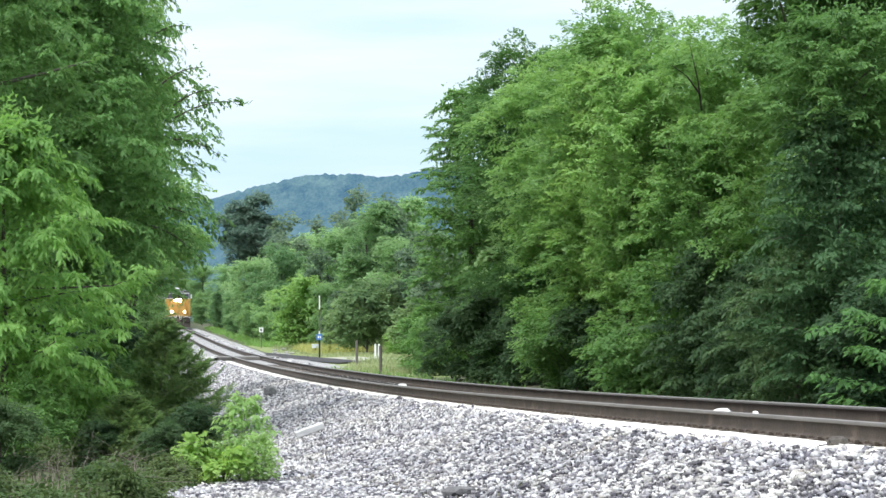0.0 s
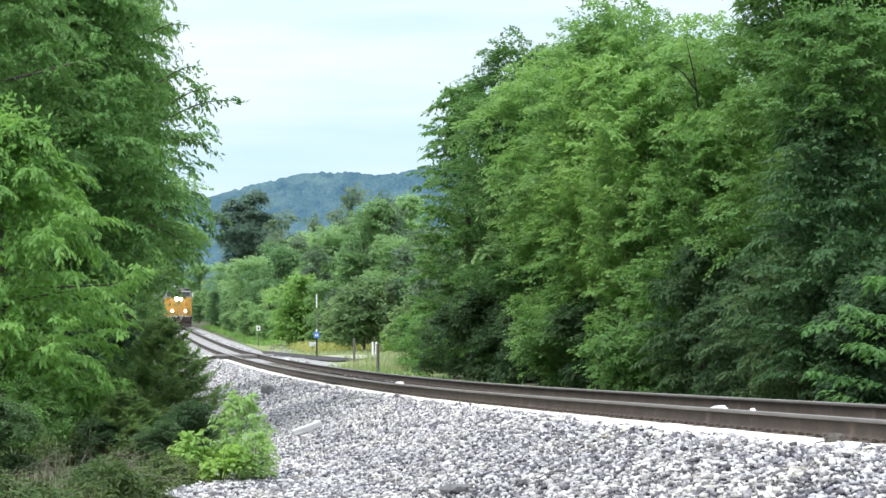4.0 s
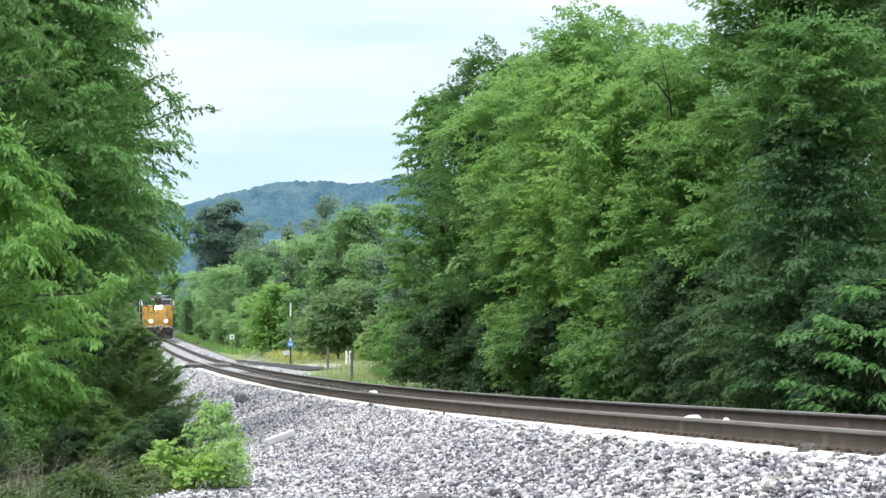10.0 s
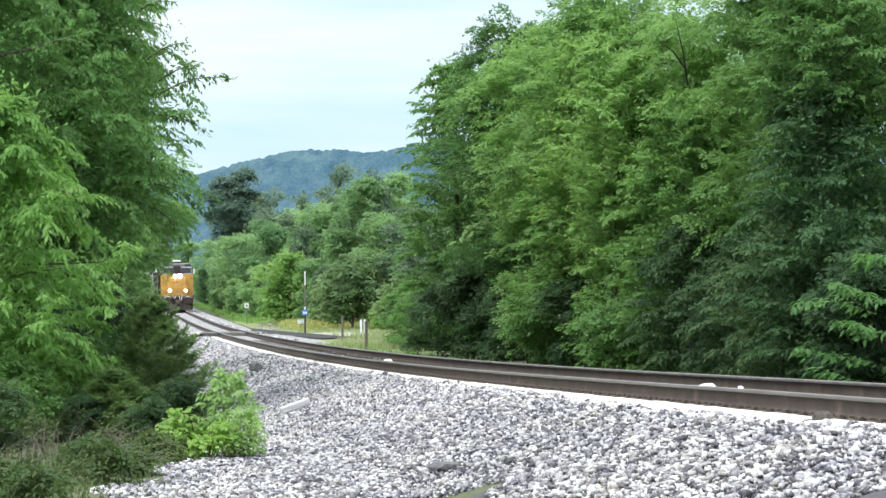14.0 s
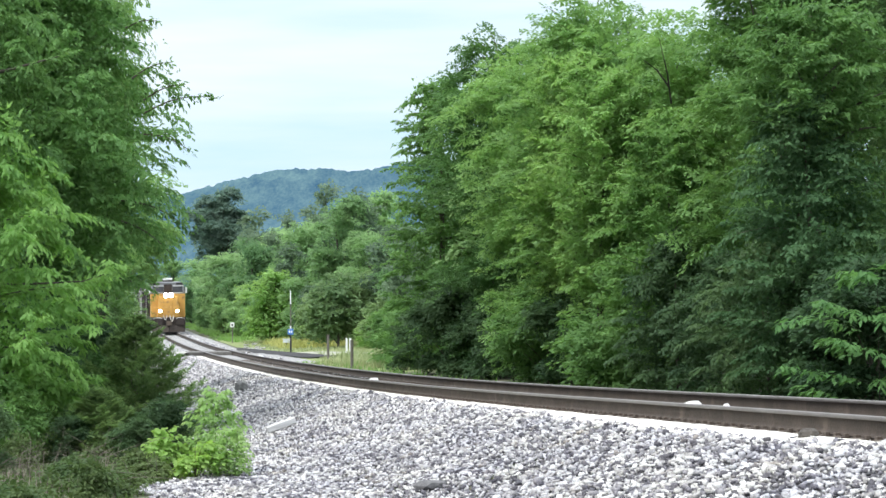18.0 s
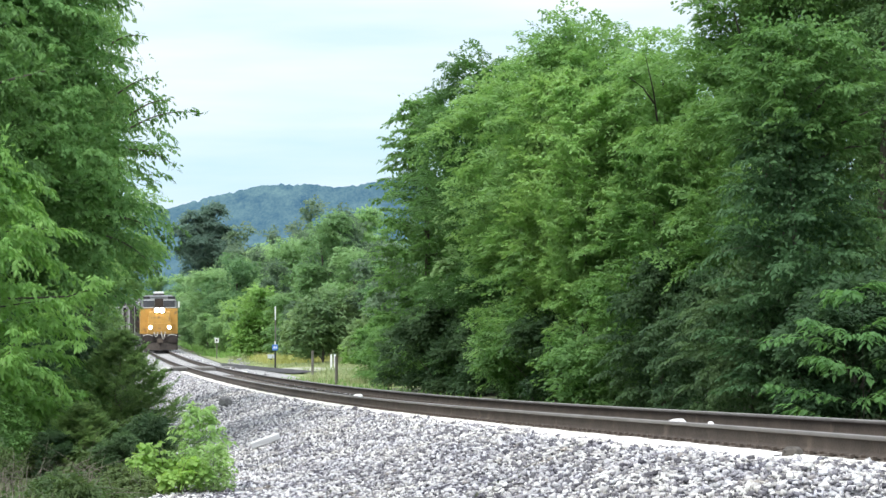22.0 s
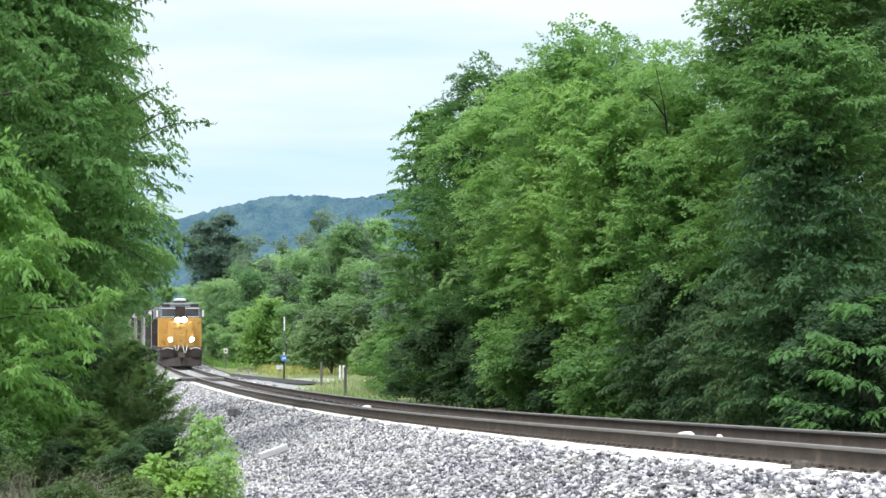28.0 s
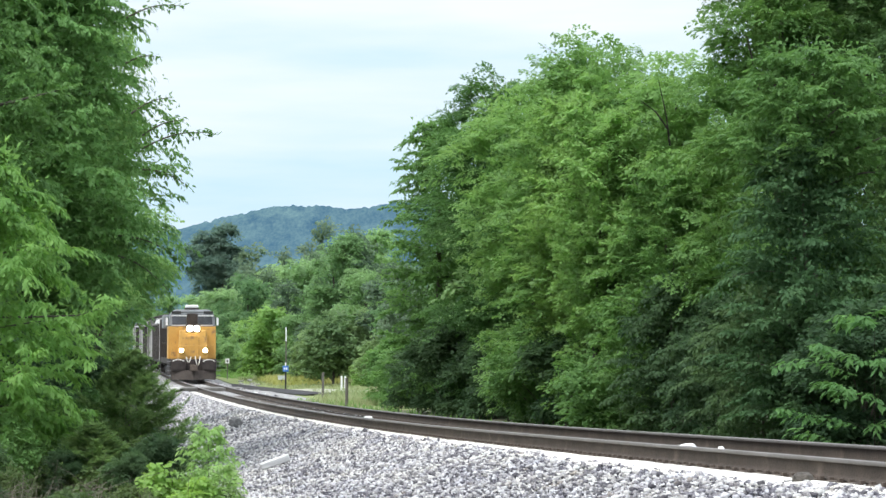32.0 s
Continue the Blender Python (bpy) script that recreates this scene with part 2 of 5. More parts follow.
M_BERM = mat("pale_gravel", (0.15, 0.146, 0.143), (0.44, 0.43, 0.42), rough=0.95, scale=2.6, bump=1.0, bscale=9, spots=((0.10, 0.097, 0.093), 3, 0.54))
M_PLANK = mat("worn_crossing_timber", (0.09, 0.084, 0.076), (0.21, 0.20, 0.185), rough=0.95, scale=3, bump=0.5, bscale=30, obj=0.4)
M_WHITE = mat("white_paint", (0.70, 0.70, 0.69), (0.84, 0.84, 0.83), rough=0.5, scale=5, bump=0.05)
M_BLACK = mat("black_paint", (0.012, 0.012, 0.013), (0.035, 0.035, 0.035), rough=0.55, scale=6, bump=0.1)
M_PEDESTAL = mat("pale_enamel", (0.50, 0.55, 0.60), (0.66, 0.70, 0.74), rough=0.5, scale=4, bump=0.05)
M_BLUE = mat("blue_enamel", (0.05, 0.16, 0.45), (0.10, 0.25, 0.60), rough=0.4, scale=6, bump=0.02)
M_YELLOW = mat("yellow_paint", (0.50, 0.265, 0.055), (0.63, 0.36, 0.085), rough=0.5, scale=2, bump=0.05, spots=((0.30, 0.17, 0.07), 3, 0.58))
M_GREY = mat("grey_paint", (0.13, 0.135, 0.14), (0.25, 0.26, 0.27), rough=0.5, scale=2, bump=0.05)
M_DUST = mat("dusty_steel", (0.035, 0.026, 0.022), (0.105, 0.085, 0.072), rough=0.85, metal=0.1, scale=3, bump=0.2, spots=((0.05, 0.045, 0.04), 4, 0.56))
M_SOOT = mat("sooty_steel", (0.018, 0.013, 0.012), (0.060, 0.046, 0.040), rough=0.7, metal=0.2, scale=4, bump=0.2)
M_HOPPER = mat("hopper_paint", (0.15, 0.143, 0.135), (0.60, 0.59, 0.575), rough=0.65, scale=1.2, bump=0.1, spots=((0.12, 0.09, 0.075), 1.6, 0.56), stretch=(1, 1.6, 0.12), obj=0.5)
# panel tone with the shade of recesses between ribs put in; sills share it
M_HOPPER_DARK = mat("dark_hopper_tone", (0.022, 0.018, 0.017), (0.06, 0.05, 0.045), rough=0.7, scale=2, bump=0.1)
# glass lightened to grey-lilac: part of its sky reflection is in the colour
M_GLASS = mat("cab_glass", (0.05, 0.052, 0.06), (0.11, 0.11, 0.125), rough=0.1, scale=2, bump=0)
M_HOSE = mat("pale_hose", (0.60, 0.57, 0.50), (0.78, 0.75, 0.68), rough=0.6, scale=9)
M_LAMP = mat("lit_headlight", (0.9, 0.9, 0.85), (1, 1, 1), bump=0, emit=((1.0, 0.90, 0.74), 60.0))
M_LAMP_DIM = mat("lit_ditch_light", (0.9, 0.9, 0.85), (1, 1, 1), bump=0, emit=((1.0, 0.86, 0.66), 45.0))
# the ridge's blue distance haze is put in as a faint emission
M_HILL = mat("hill_with_haze_glow", (0.0, 0.006, 0.006), (0.085, 0.120, 0.080), rough=1.0, scale=0.04, bump=0, bscale=0.30, spec=0.0, stretch=(1, 0.2, 1), emit=((0.047, 0.122, 0.235), 0.98))


# ---- building helpers ----
def np_mesh(name, verts, faces, material, smooth=False):
    """A mesh from arrays; all faces have the same number of corners."""
    me = bpy.data.meshes.new(name)
    verts, faces = np.asarray(verts, np.float32), np.asarray(faces, np.int32)
    k = faces.shape[1]
    me.vertices.add(len(verts))
    me.vertices.foreach_set("co", verts.ravel())
    me.loops.add(faces.size)
    me.loops.foreach_set("vertex_index", faces.ravel())
    me.polygons.add(len(faces))
    me.polygons.foreach_set("loop_start", np.arange(len(faces), dtype=np.int32) * k)
    me.polygons.foreach_set("loop_total", np.full(len(faces), k, np.int32))
    me.update(calc_edges=True)
    me.validate()
    if smooth:
        me.shade_smooth()
    me.materials.append(material)
    return me


def np_part(name, me, parent, label=""):
    ob = new(name, me)
    ob.parent = parent
    return tagged(ob, label)


def part(name, bm, material, parent, label="", smooth=False):
    """Links a bmesh as one mesh object under a thing or a part."""
    me = bpy.data.meshes.new(name)
    bm.normal_update()
    bm.to_mesh(me)
    bm.free()
    if smooth:
        me.shade_smooth()
    me.materials.append(material)
    ob = new(name, me)
    ob.parent = parent
    return tagged(ob, label)


def thing(name, label, category, group="", kind="", at=None):
    ob = new(name)
    ob.empty_display_size = 0.3
    if at is not None:
        ob.matrix_world = at
    return tagged(ob, label, category, group, kind)


def box(bm, x0, x1, y0, y1, z0, z1, bevel=0.0, taper=None):
    """A box into bm; taper=(sx, sy) shrinks its top."""
    g = bmesh.ops.create_cube(bm, size=1)
    vs = g["verts"]
    for v in vs:
        sx, sy = taper if taper and v.co.z > 0 else (1, 1)
        v.co = Vector(((x0 + x1) / 2 + v.co.x * (x1 - x0) * sx, (y0 + y1) / 2 + v.co.y * (y1 - y0) * sy, (z0 + z1) / 2 + v.co.z * (z1 - z0)))
    if bevel:
        es = {e for v in vs for e in v.link_edges}
        bmesh.ops.bevel(bm, geom=list(es), offset=bevel, segments=2, affect="EDGES", profile=0.6)
    return bm


def boxes(*specs, bevel=0.0):
    bm = bmesh.new()
    for s in specs:
        box(bm, *s, bevel=bevel)
    return bm


def cyl(bm, a, b, r0, r1=None, sides=10):
    """A capped, tapered rod from a to b."""
    a, b = Vector(a), Vector(b)
    m = Matrix.Translation((a + b) / 2) @ (b - a).to_track_quat("Z", "Y").to_matrix().to_4x4()
    bmesh.ops.create_cone(bm, cap_ends=True, segments=sides, radius1=r0, radius2=r0 if r1 is None else r1, depth=(b - a).length, matrix=m)
    return bm


def tube(points, radii, sides=7):
    """Verts and quads of a tapering tube along points."""
    pts = [Vector(p) for p in points]
    vs, fs = [], []
    for i, p in enumerate(pts):
        d = (pts[min(i + 1, len(pts) - 1)] - pts[max(i - 1, 0)]).normalized()
        u = d.orthogonal().normalized() if abs(d.z) < 0.9 else d.cross(Vector((0, 1, 0))).normalized()
        w = d.cross(u)
        for k in range(sides):
            a = 2 * math.pi * k / sides
            r = radii[i] * (1 + 0.12 * noise.noise(p * 3 + Vector((k, 0, 0))))
            vs.append(p + (u * math.cos(a) + w * math.sin(a)) * r)
    for i in range(len(pts) - 1):
        for k in range(sides):
            a, b = i * sides + k, i * sides + (k + 1) % sides
            fs.append((a, b, b + sides, a + sides))
    return [tuple(v) for v in vs], fs


def unit(v):
    return v / np.maximum(np.linalg.norm(v, axis=-1, keepdims=True), 1e-9)


# ---- the line of the track ----
# the centre line: metres right of the camera and height, by metres ahead
KNOT_Y = (2, 22, 35, 50, 75, 110, 153, 200, 245, 293, 361, 520)
KNOT_Z = (0.34, 0.160, 0.005, -0.138, -0.256, -0.278, -0.105, 0.44, 1.05, 1.75, 2.75, 5.0)
CANT = -0.033


def track_x(y):
    bend = 0.0085 * 8 * np.log1p(np.exp(np.clip((np.asarray(y, float) - 143) / 8, -30, 60)))
    return 2.99 - 0.1402 * (y - 28) - 0.0385 * 37.3 * (1 - np.exp(-(y - 28) / 37.3)) - bend


def track_slope(y):
    return -0.1402 - 0.0385 * np.exp(-(y - 28) / 37.3) - 0.0085 / (1 + np.exp(-np.clip((np.asarray(y, float) - 143) / 8, -30, 60)))


def _spline():
    k, v = np.array(KNOT_Y, float), np.array(KNOT_Z, float)
    n, h = len(k), np.diff(k)
    a, b = np.eye(n), np.zeros(n)
    for i in range(1, n - 1):
        a[i, i - 1], a[i, i], a[i, i + 1] = h[i - 1], 2 * (h[i - 1] + h[i]), h[i]
        b[i] = 6 * ((v[i + 1] - v[i]) / h[i] - (v[i] - v[i - 1]) / h[i - 1])
    return k, v, h, np.linalg.solve(a, b)


SPLINE = _spline()


def track_z(y):
    k, v, h, m = SPLINE
    y = np.clip(np.asarray(y, float), k[0], k[-1])
    i = np.clip(np.searchsorted(k, y) - 1, 0, len(k) - 2)
    t, g = y - k[i], h[i]
    return v[i] + t * ((v[i + 1] - v[i]) / g - g * (2 * m[i] + m[i + 1]) / 6) + t * t * m[i] / 2 + t ** 3 * (m[i + 1] - m[i]) / (6 * g)


def beside(y, n):
    """The plan place n metres to the right of the centre line at y."""
    s = track_slope(y)
    c = 1 / np.sqrt(1 + s * s)
    return track_x(y) + n * c, y - n * s * c


def offset(x, y):
    s = track_slope(y)
    return (x - track_x(y)) / np.sqrt(1 + s * s)


BED_N = (-400, -60, -12, -7.0, -4.2, -1.75, -1.0, -0.88, 0.88, 1.0, 1.75, 2.7, 6, 14, 60, 400)
BED_Z = (2.0, 0.2, -0.85, -0.93, -0.90, -0.226, -0.202, -0.262, -0.250, -0.20, -0.245, -0.62, -0.55, -0.40, 0.6, 4.0)


def ground_z(x, y):
    """Height of the ground: a bed that follows the track, and rough land beside it."""
    n = offset(x, np.clip(y, 2, 440))
    far = np.clip((np.asarray(y, float) - 440) / 2000, 0, 3)
    return track_z(y) + np.interp(n, BED_N, BED_Z) - far * 6


# ---- ground, ballast, track ----
def strip(name, ys, ns, dz, material, label="", rough=0.0, seed=1):
    """A sheet that follows the track between the offsets ns, dz above the ground."""
    vs, fs, k = [], [], len(ns)
    for j, y in enumerate(ys):
        for i, n in enumerate(ns):
            x, yy = beside(y, n)
            z = track_z(y) + np.interp(n, BED_N, BED_Z) + (dz[i] if isinstance(dz, tuple) else dz) + rough * noise.noise(Vector((x * 2.1, yy * 2.1, seed)))
            vs.append((x, yy, z))
    for j in range(len(ys) - 1):
        for i in range(k - 1):
            a = j * k + i
            fs.append((a, a + 1, a + k + 1, a + k))
    ob = new(name, np_mesh(name, vs, fs, material, smooth=True))
    return tagged(ob, label, name.replace("_", " "), "", "structure")


ys = np.concatenate([np.arange(-60, 0, 6), np.arange(0, 120, 1.0), np.arange(120, 440, 5.0), np.array([440, 520, 700, 1000, 1500, 2200, 3200, 4500])])
ns = np.array([-400, -200, -100, -60, -35, -20, -14, -10, -8, -7, -6, -5, -4.3, -3.55, -3, -2.4, -1.75, -1.0, -0.88, 0, 0.88, 1.0, 1.75, 2.2, 2.7, 4, 6, 9, 14, 20, 35, 60, 120, 250, 400], float)
gv, gf = [], []
for y in ys:
    for n in ns:
        yc = float(np.clip(y, 2, 440))
        wide = 1 + max(0, y - 440) / 500 + max(0, -y) / 60
        x = track_x(yc) - (0.14 * (y - 440) if y > 440 else 0) + n * wide
        z = float(ground_z(track_x(yc) + n, yc)) - max(0, y - 440) * 0.002
        amp = 0.0 if abs(n) < 4 else min(0.12, (abs(n) - 4) * 0.03)
        gv.append((x, y, z - 0.012 + amp * noise.noise(Vector((x * 0.5, y * 0.5, 0)))))
for j in range(len(ys) - 1):
    for i in range(len(ns) - 1):
        a = j * len(ns) + i
        gf.append((a, a + 1, a + len(ns) + 1, a + len(ns)))
ground = tagged(new("ground", np_mesh("ground", gv, gf, M_SOIL, smooth=True)), "rough grassy soil beside the railway line", "ground", "", "structure")
ground.data.materials.append(M_MEADOW)
ground.data.polygons.foreach_set("material_index", np.array([1 if 96 <= ys[k // (len(ns) - 1)] < 215 and 4 <= ns[k % (len(ns) - 1)] < 60 else 0 for k in range(len(gf))], np.int32))

def bed_edge(y):
    """Offset at which the crushed stone gives way to weeds on the camera's side."""
    return -np.interp(y, (10, 24, 34, 50, 80, 150), (9.0, 7.3, 5.3, 4.4, 3.9, 3.4))


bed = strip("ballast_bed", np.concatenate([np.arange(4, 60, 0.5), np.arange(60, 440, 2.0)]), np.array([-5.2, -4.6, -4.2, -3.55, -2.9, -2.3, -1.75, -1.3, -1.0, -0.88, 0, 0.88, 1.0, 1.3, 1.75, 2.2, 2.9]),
            0.0, M_GAP_GRAVEL, "grey crushed-stone ballast bank under the track, gap shade put into its colour", 0.02)
av, af = [], []
for j, y in enumerate(np.arange(12, 52, 0.5)):
    for i in range(9):
        n = -5.15 + (bed_edge(y) + 0.25 * math.sin(y * 1.7) + 5.15) * i / 8
        x, y2 = beside(y, min(n, -5.15 + 0.2 * i))
        av.append((x, y2, float(ground_z(x, y2)) + 0.012 - 0.004 * i + 0.02 * noise.noise(Vector((x, y2, 2)))))
        if i and j:
            a = j * 9 + i
            af.append((a - 10, a - 9, a, a - 1))
tagged(new("gravel_apron", np_mesh("gravel_apron", av, af, M_GAP_GRAVEL, smooth=True)), "thin crushed stone at the foot of the ballast bank", "gravel", "", "structure")
fines = strip("shoulder", np.arange(10, 60.1, 0.3), np.array([-1.71, -1.52, -1.3, -1.12, -0.95]), (0.010, 0.016, 0.026, 0.034, 0.030), M_FINES, "pale limestone fines, the flat shoulder's sunlit white put into the colour", 0.012, 4)
strip("shoulder_far", np.arange(60, 125, 0.6), np.array([-1.32, -1.22, -1.12, -0.97]), 0.014, M_FINES, "thin pale limestone fines, the sunlit white of the shoulder put into the colour", 0.012, 4)

track = thing("railway_track", "single railway track with rusty brown rails on wooden ties", "railway track", kind="structure")
RAIL = ((-0.076, 0.0), (0.076, 0.0), (0.076, 0.011), (0.022, 0.028), (0.009, 0.05), (0.009, 0.130), (0.020, 0.144), (0.037, 0.150), (0.037, 0.178), (0.030, 0.186),
        (-0.030, 0.186), (-0.037, 0.178), (-0.037, 0.150), (-0.020, 0.144), (-0.009, 0.130), (-0.009, 0.05), (-0.022, 0.028), (-0.076, 0.011))


def rail(n, drop):
    vs, fs, k = [], [], len(RAIL)
    yy = np.concatenate([np.arange(3, 130, 1.0), np.arange(130, 440, 4.0)])
    for y in yy:
        for a, h in RAIL:
            x, y2 = beside(y, n + a)
            vs.append((x, y2, track_z(y) + drop - 0.186 + h))
    for j in range(len(yy) - 1):
        for i in range(k):
            a, b = j * k + i, j * k + (i + 1) % k
            fs.append((a, b, b + k, a + k))
    me = np_mesh("rail", vs, fs, M_RUST)
    me.materials.append(M_RAILHEAD)
    idx = [1 if i % k in (7, 8, 9, 10, 11) else 0 for i in range(len(fs))]
    me.polygons.foreach_set("material_index", np.array(idx, np.int32))
    return np_part("rail", me, track, "rusty steel rail with a worn bright head")


rail(-0.7525, 0.0)
rail(0.7525, -CANT if CANT < 0 else 0.0)

bm = boxes((-1.3, 1.3, -0.115, 0.115, -0.18, 0.0), bevel=0.012)
for v in bm.verts:
    v.co.z += 0.01 * noise.noise(v.co * 5)
first = part("tie", bm, M_TIE, track)
tie_me = first.data
bm = bmesh.new()
box(bm, -0.17, 0.17, -0.10, 0.10, 0.0, 0.018, bevel=0.004)
for sx in (-0.095, 0.095):
    for sy in (-0.125, 0.125):
        box(bm, sx - 0.02, sx + 0.02, sy - 0.034, sy + 0.034, -0.045, 0.044)
plate = part("tie_plate", bm, M_IRON, track)
rng = random.Random(5)
count = 0
for i in range(300):
    y = 14 + 0.5 * i
    x, y2 = beside(y, rng.uniform(-0.03, 0.03))
    z = float(track_z(y)) - 0.186 - 0.018
    turn = math.degrees(math.atan(-track_slope(y))) + rng.uniform(-1, 1)
    o = first if i == 0 else new("tie", tie_me)
    o.parent = track
    o.matrix_world = pose(x, y2, z + rng.uniform(-0.006, 0.002), 0, 0, turn)
    for n, drop in ((-0.7525, 0.0), (0.7525, -CANT)):
        if y < 62:
            p = plate if count == 0 else new("tie_plate", plate.data)
            p.parent = track
            px, py = beside(y, n)
            p.matrix_world = pose(px, py, float(track_z(y)) + drop - 0.205, 0, 0, turn)
            count += 1

# ---- ballast stones ----
def stone_shapes(k):
    """Angular blocks of crushed stone: boxes with their corners knocked about."""
    v0 = np.array([(x, y, z) for x in (-1, 1) for y in (-1, 1) for z in (-1, 1)], float)
    f0 = np.array([(0, 1, 3), (0, 3, 2), (4, 6, 7), (4, 7, 5), (0, 4, 5), (0, 5, 1), (2, 3, 7), (2, 7, 6), (0, 2, 6), (0, 6, 4), (1, 5, 7), (1, 7, 3)])
    r = np.random.RandomState(11)
    return [v0 * r.uniform(0.25, 1.0, (8, 3)) * r.uniform(0.7, 1.0, (8, 1)) * r.uniform((0.9, 0.65, 0.5), (1.35, 1.0, 0.85)) for _ in range(k)], f0


SHAPES, STONE_F = stone_shapes(14)
CRUDE_F = np.array([(0, 2, 4), (2, 1, 4), (1, 3, 4), (3, 0, 4), (2, 0, 5), (1, 2, 5), (3, 1, 5), (0, 3, 5)])
CRUDE = [np.array([(1, 0, 0), (-1, 0, 0), (0, 1, 0), (0, -1, 0), (0, 0, 1), (0, 0, -1)]) * np.random.RandomState(90 + i).uniform(0.5, 1.3, (6, 1)) * np.random.RandomState(70 + i).permutation((0.5, 0.95, 1.35)) for i in range(10)]


def scatter_stones(name, seed, count, y0, y1, n0, n1, size, label, lift=0.3, power=1.0, fine=True):
    r = np.random.RandomState(seed)
    y = y0 + (y1 - y0) * r.uniform(size=count) ** power
    n = n1 + (np.maximum(n0, bed_edge(y)) + 0.25 * np.sin(y * 1.7) - n1) * r.uniform(0, 1, count)
    x, y2 = beside(y, n)
    s = size * r.uniform(0.5, 1.2, count) * r.choice((1.0, 1.0, 1.0, 1.5), count)
    z = track_z(y) + np.interp(n, BED_N, BED_Z) + s * lift * r.uniform(0.2, 1.2, count)
    turn, tilt, way = r.uniform(0, 2 * math.pi, count), np.abs(r.normal(0, 0.5, count)), r.uniform(0, 2 * math.pi, count)
    w, a = np.cos(turn / 2) * np.cos(tilt / 2), np.cos(way) * np.sin(tilt / 2)
    b, c = np.sin(way) * np.sin(tilt / 2), np.sin(turn / 2) * np.cos(tilt / 2)
    rot = np.stack([1 - 2 * (b * b + c * c), 2 * (a * b - c * w), 2 * (a * c + b * w), 2 * (a * b + c * w), 1 - 2 * (a * a + c * c), 2 * (b * c - a * w),
                    2 * (a * c - b * w), 2 * (b * c + a * w), 1 - 2 * (a * a + b * b)], 1).reshape(-1, 3, 3)
    shapes, faces = (SHAPES, STONE_F) if fine else (CRUDE, CRUDE_F)
    kind = r.randint(0, len(shapes), count)
    base = np.stack(shapes)[kind] * s[:, None, None] * 0.5
    v = np.einsum("nij,nkj->nki", rot, base) + np.stack([x, y2, z], 1)[:, None, :]
    f = faces[None] + (np.arange(count) * base.shape[1])[:, None, None]
    ob = np_part(name, np_mesh(name, v.reshape(-1, 3), f.reshape(-1, 3), M_STONE), bed, label)
    return tagged(ob, "", "", "", "stuff")


scatter_stones("loose_ballast", 1, 31000, 22.5, 34, -9, -1.74, 0.053, "heaped grey and white crushed stone", 0.34)
scatter_stones("loose_ballast", 12, 40000, 33, 56, -9, -1.72, 0.053, "heaped grey and white crushed stone", 0.34, fine=False)
scatter_stones("loose_ballast", 13, 8000, 16, 23, -3.8, -1.68, 0.060, "heaped grey and white crushed stone", 0.34)
scatter_stones("loose_ballast", 2, 30000, 55, 135, -9, -1.40, 0.066, "heaped grey and white crushed stone", 0.18, power=1.15, fine=False)
scatter_stones("loose_ballast", 3, 4200, 18, 80, -1.75, -1.44, 0.045, "small pale stones along the shoulder edge", power=1.3, fine=False)
scatter_stones("loose_ballast", 14, 450, 16.5, 21.0, -1.70, -1.20, 0.060, "grey crushed stone spilled over the shoulder", 0.3)
scatter_stones("loose_ballast", 15, 2600, 30, 75, -1.70, -1.34, 0.06, "crushed stone along the ragged shoulder edge", 0.3, power=1.2, fine=False)
scatter_stones("loose_ballast", 4, 9000, 20, 110, -0.62, 0.62, 0.06, "grey crushed stone between the rails", power=1.3, fine=False)
scatter_stones("loose_ballast", 6, 8000, 60, 230, 1.8, 0.9, 0.13, "grey crushed stone beside the far rail", fine=False)
rng = random.Random(8)
stone_me = []
for i, sh in enumerate(SHAPES):
    stone_me.append(np_mesh("stone", sh * 0.5, STONE_F, M_STONE_ONE))
for i in range(280):
    y, n = rng.uniform(22, 34), rng.uniform(-3.6, -1.95)
    x, y2 = beside(y, n)
    s = rng.uniform(0.06, 0.095)
    o = new("stone", rng.choice(stone_me))
    o.parent = bed
    o.matrix_world = pose(x, y2, float(ground_z(x, y2)) + s * 0.3, rng.uniform(0, 360), rng.uniform(0, 360), rng.uniform(0, 360)) @ Matrix.Scale(s, 4)

# ---- road crossing and drive ----
def flat_path(name, pts, width, material, label, dz=0.03):
    vs, fs = [], []
    P = [Vector(p) for p in pts]
    m = []
    for a, b in zip(P, P[1:]):
        for i in range(8):
            m.append(a.lerp(b, i / 8))
    m.append(P[-1])
    for i, p in enumerate(m):
        d = (m[min(i + 1, len(m) - 1)] - m[max(i - 1, 0)]).normalized()
        s = Vector((d.y, -d.x))
        for k in (-1, -0.5, 0, 0.5, 1):
            q = p + s * width / 2 * k * (1 + 0.06 * noise.noise(Vector((p.x, p.y, k))))
            vs.append((q.x, q.y, float(ground_z(q.x, q.y)) + dz + (0.03 if abs(k) < 0.6 else 0)))
    for i in range(len(m) - 1):
        for k in range(4):
            a = i * 5 + k
            fs.append((a, a + 1, a + 6, a + 5))
    return tagged(new(name, np_mesh(name, vs, fs, material, smooth=True)), label, "road", "", "structure")


def nb(y, n):
    x, y2 = beside(y, n)
    return (float(x), float(y2))


drive = flat_path("road", [nb(174, 2.75), nb(165, 3.7), nb(155.5, 4.6), nb(148, 5.4), nb(139, 6.05), nb(134, 6.5)], 2.2, M_ASPHALT, "dark grey asphalt lane beside the track", 0.05)
LANE = [nb(152, 6.7), nb(147, 7.7), nb(143, 8.9), nb(140, 10.6), nb(136, 14), nb(130, 24)]
lane = flat_path("road_gravel", LANE, 4.2, M_LANE, "pale gravel lane with grass growing through it", 0.02)
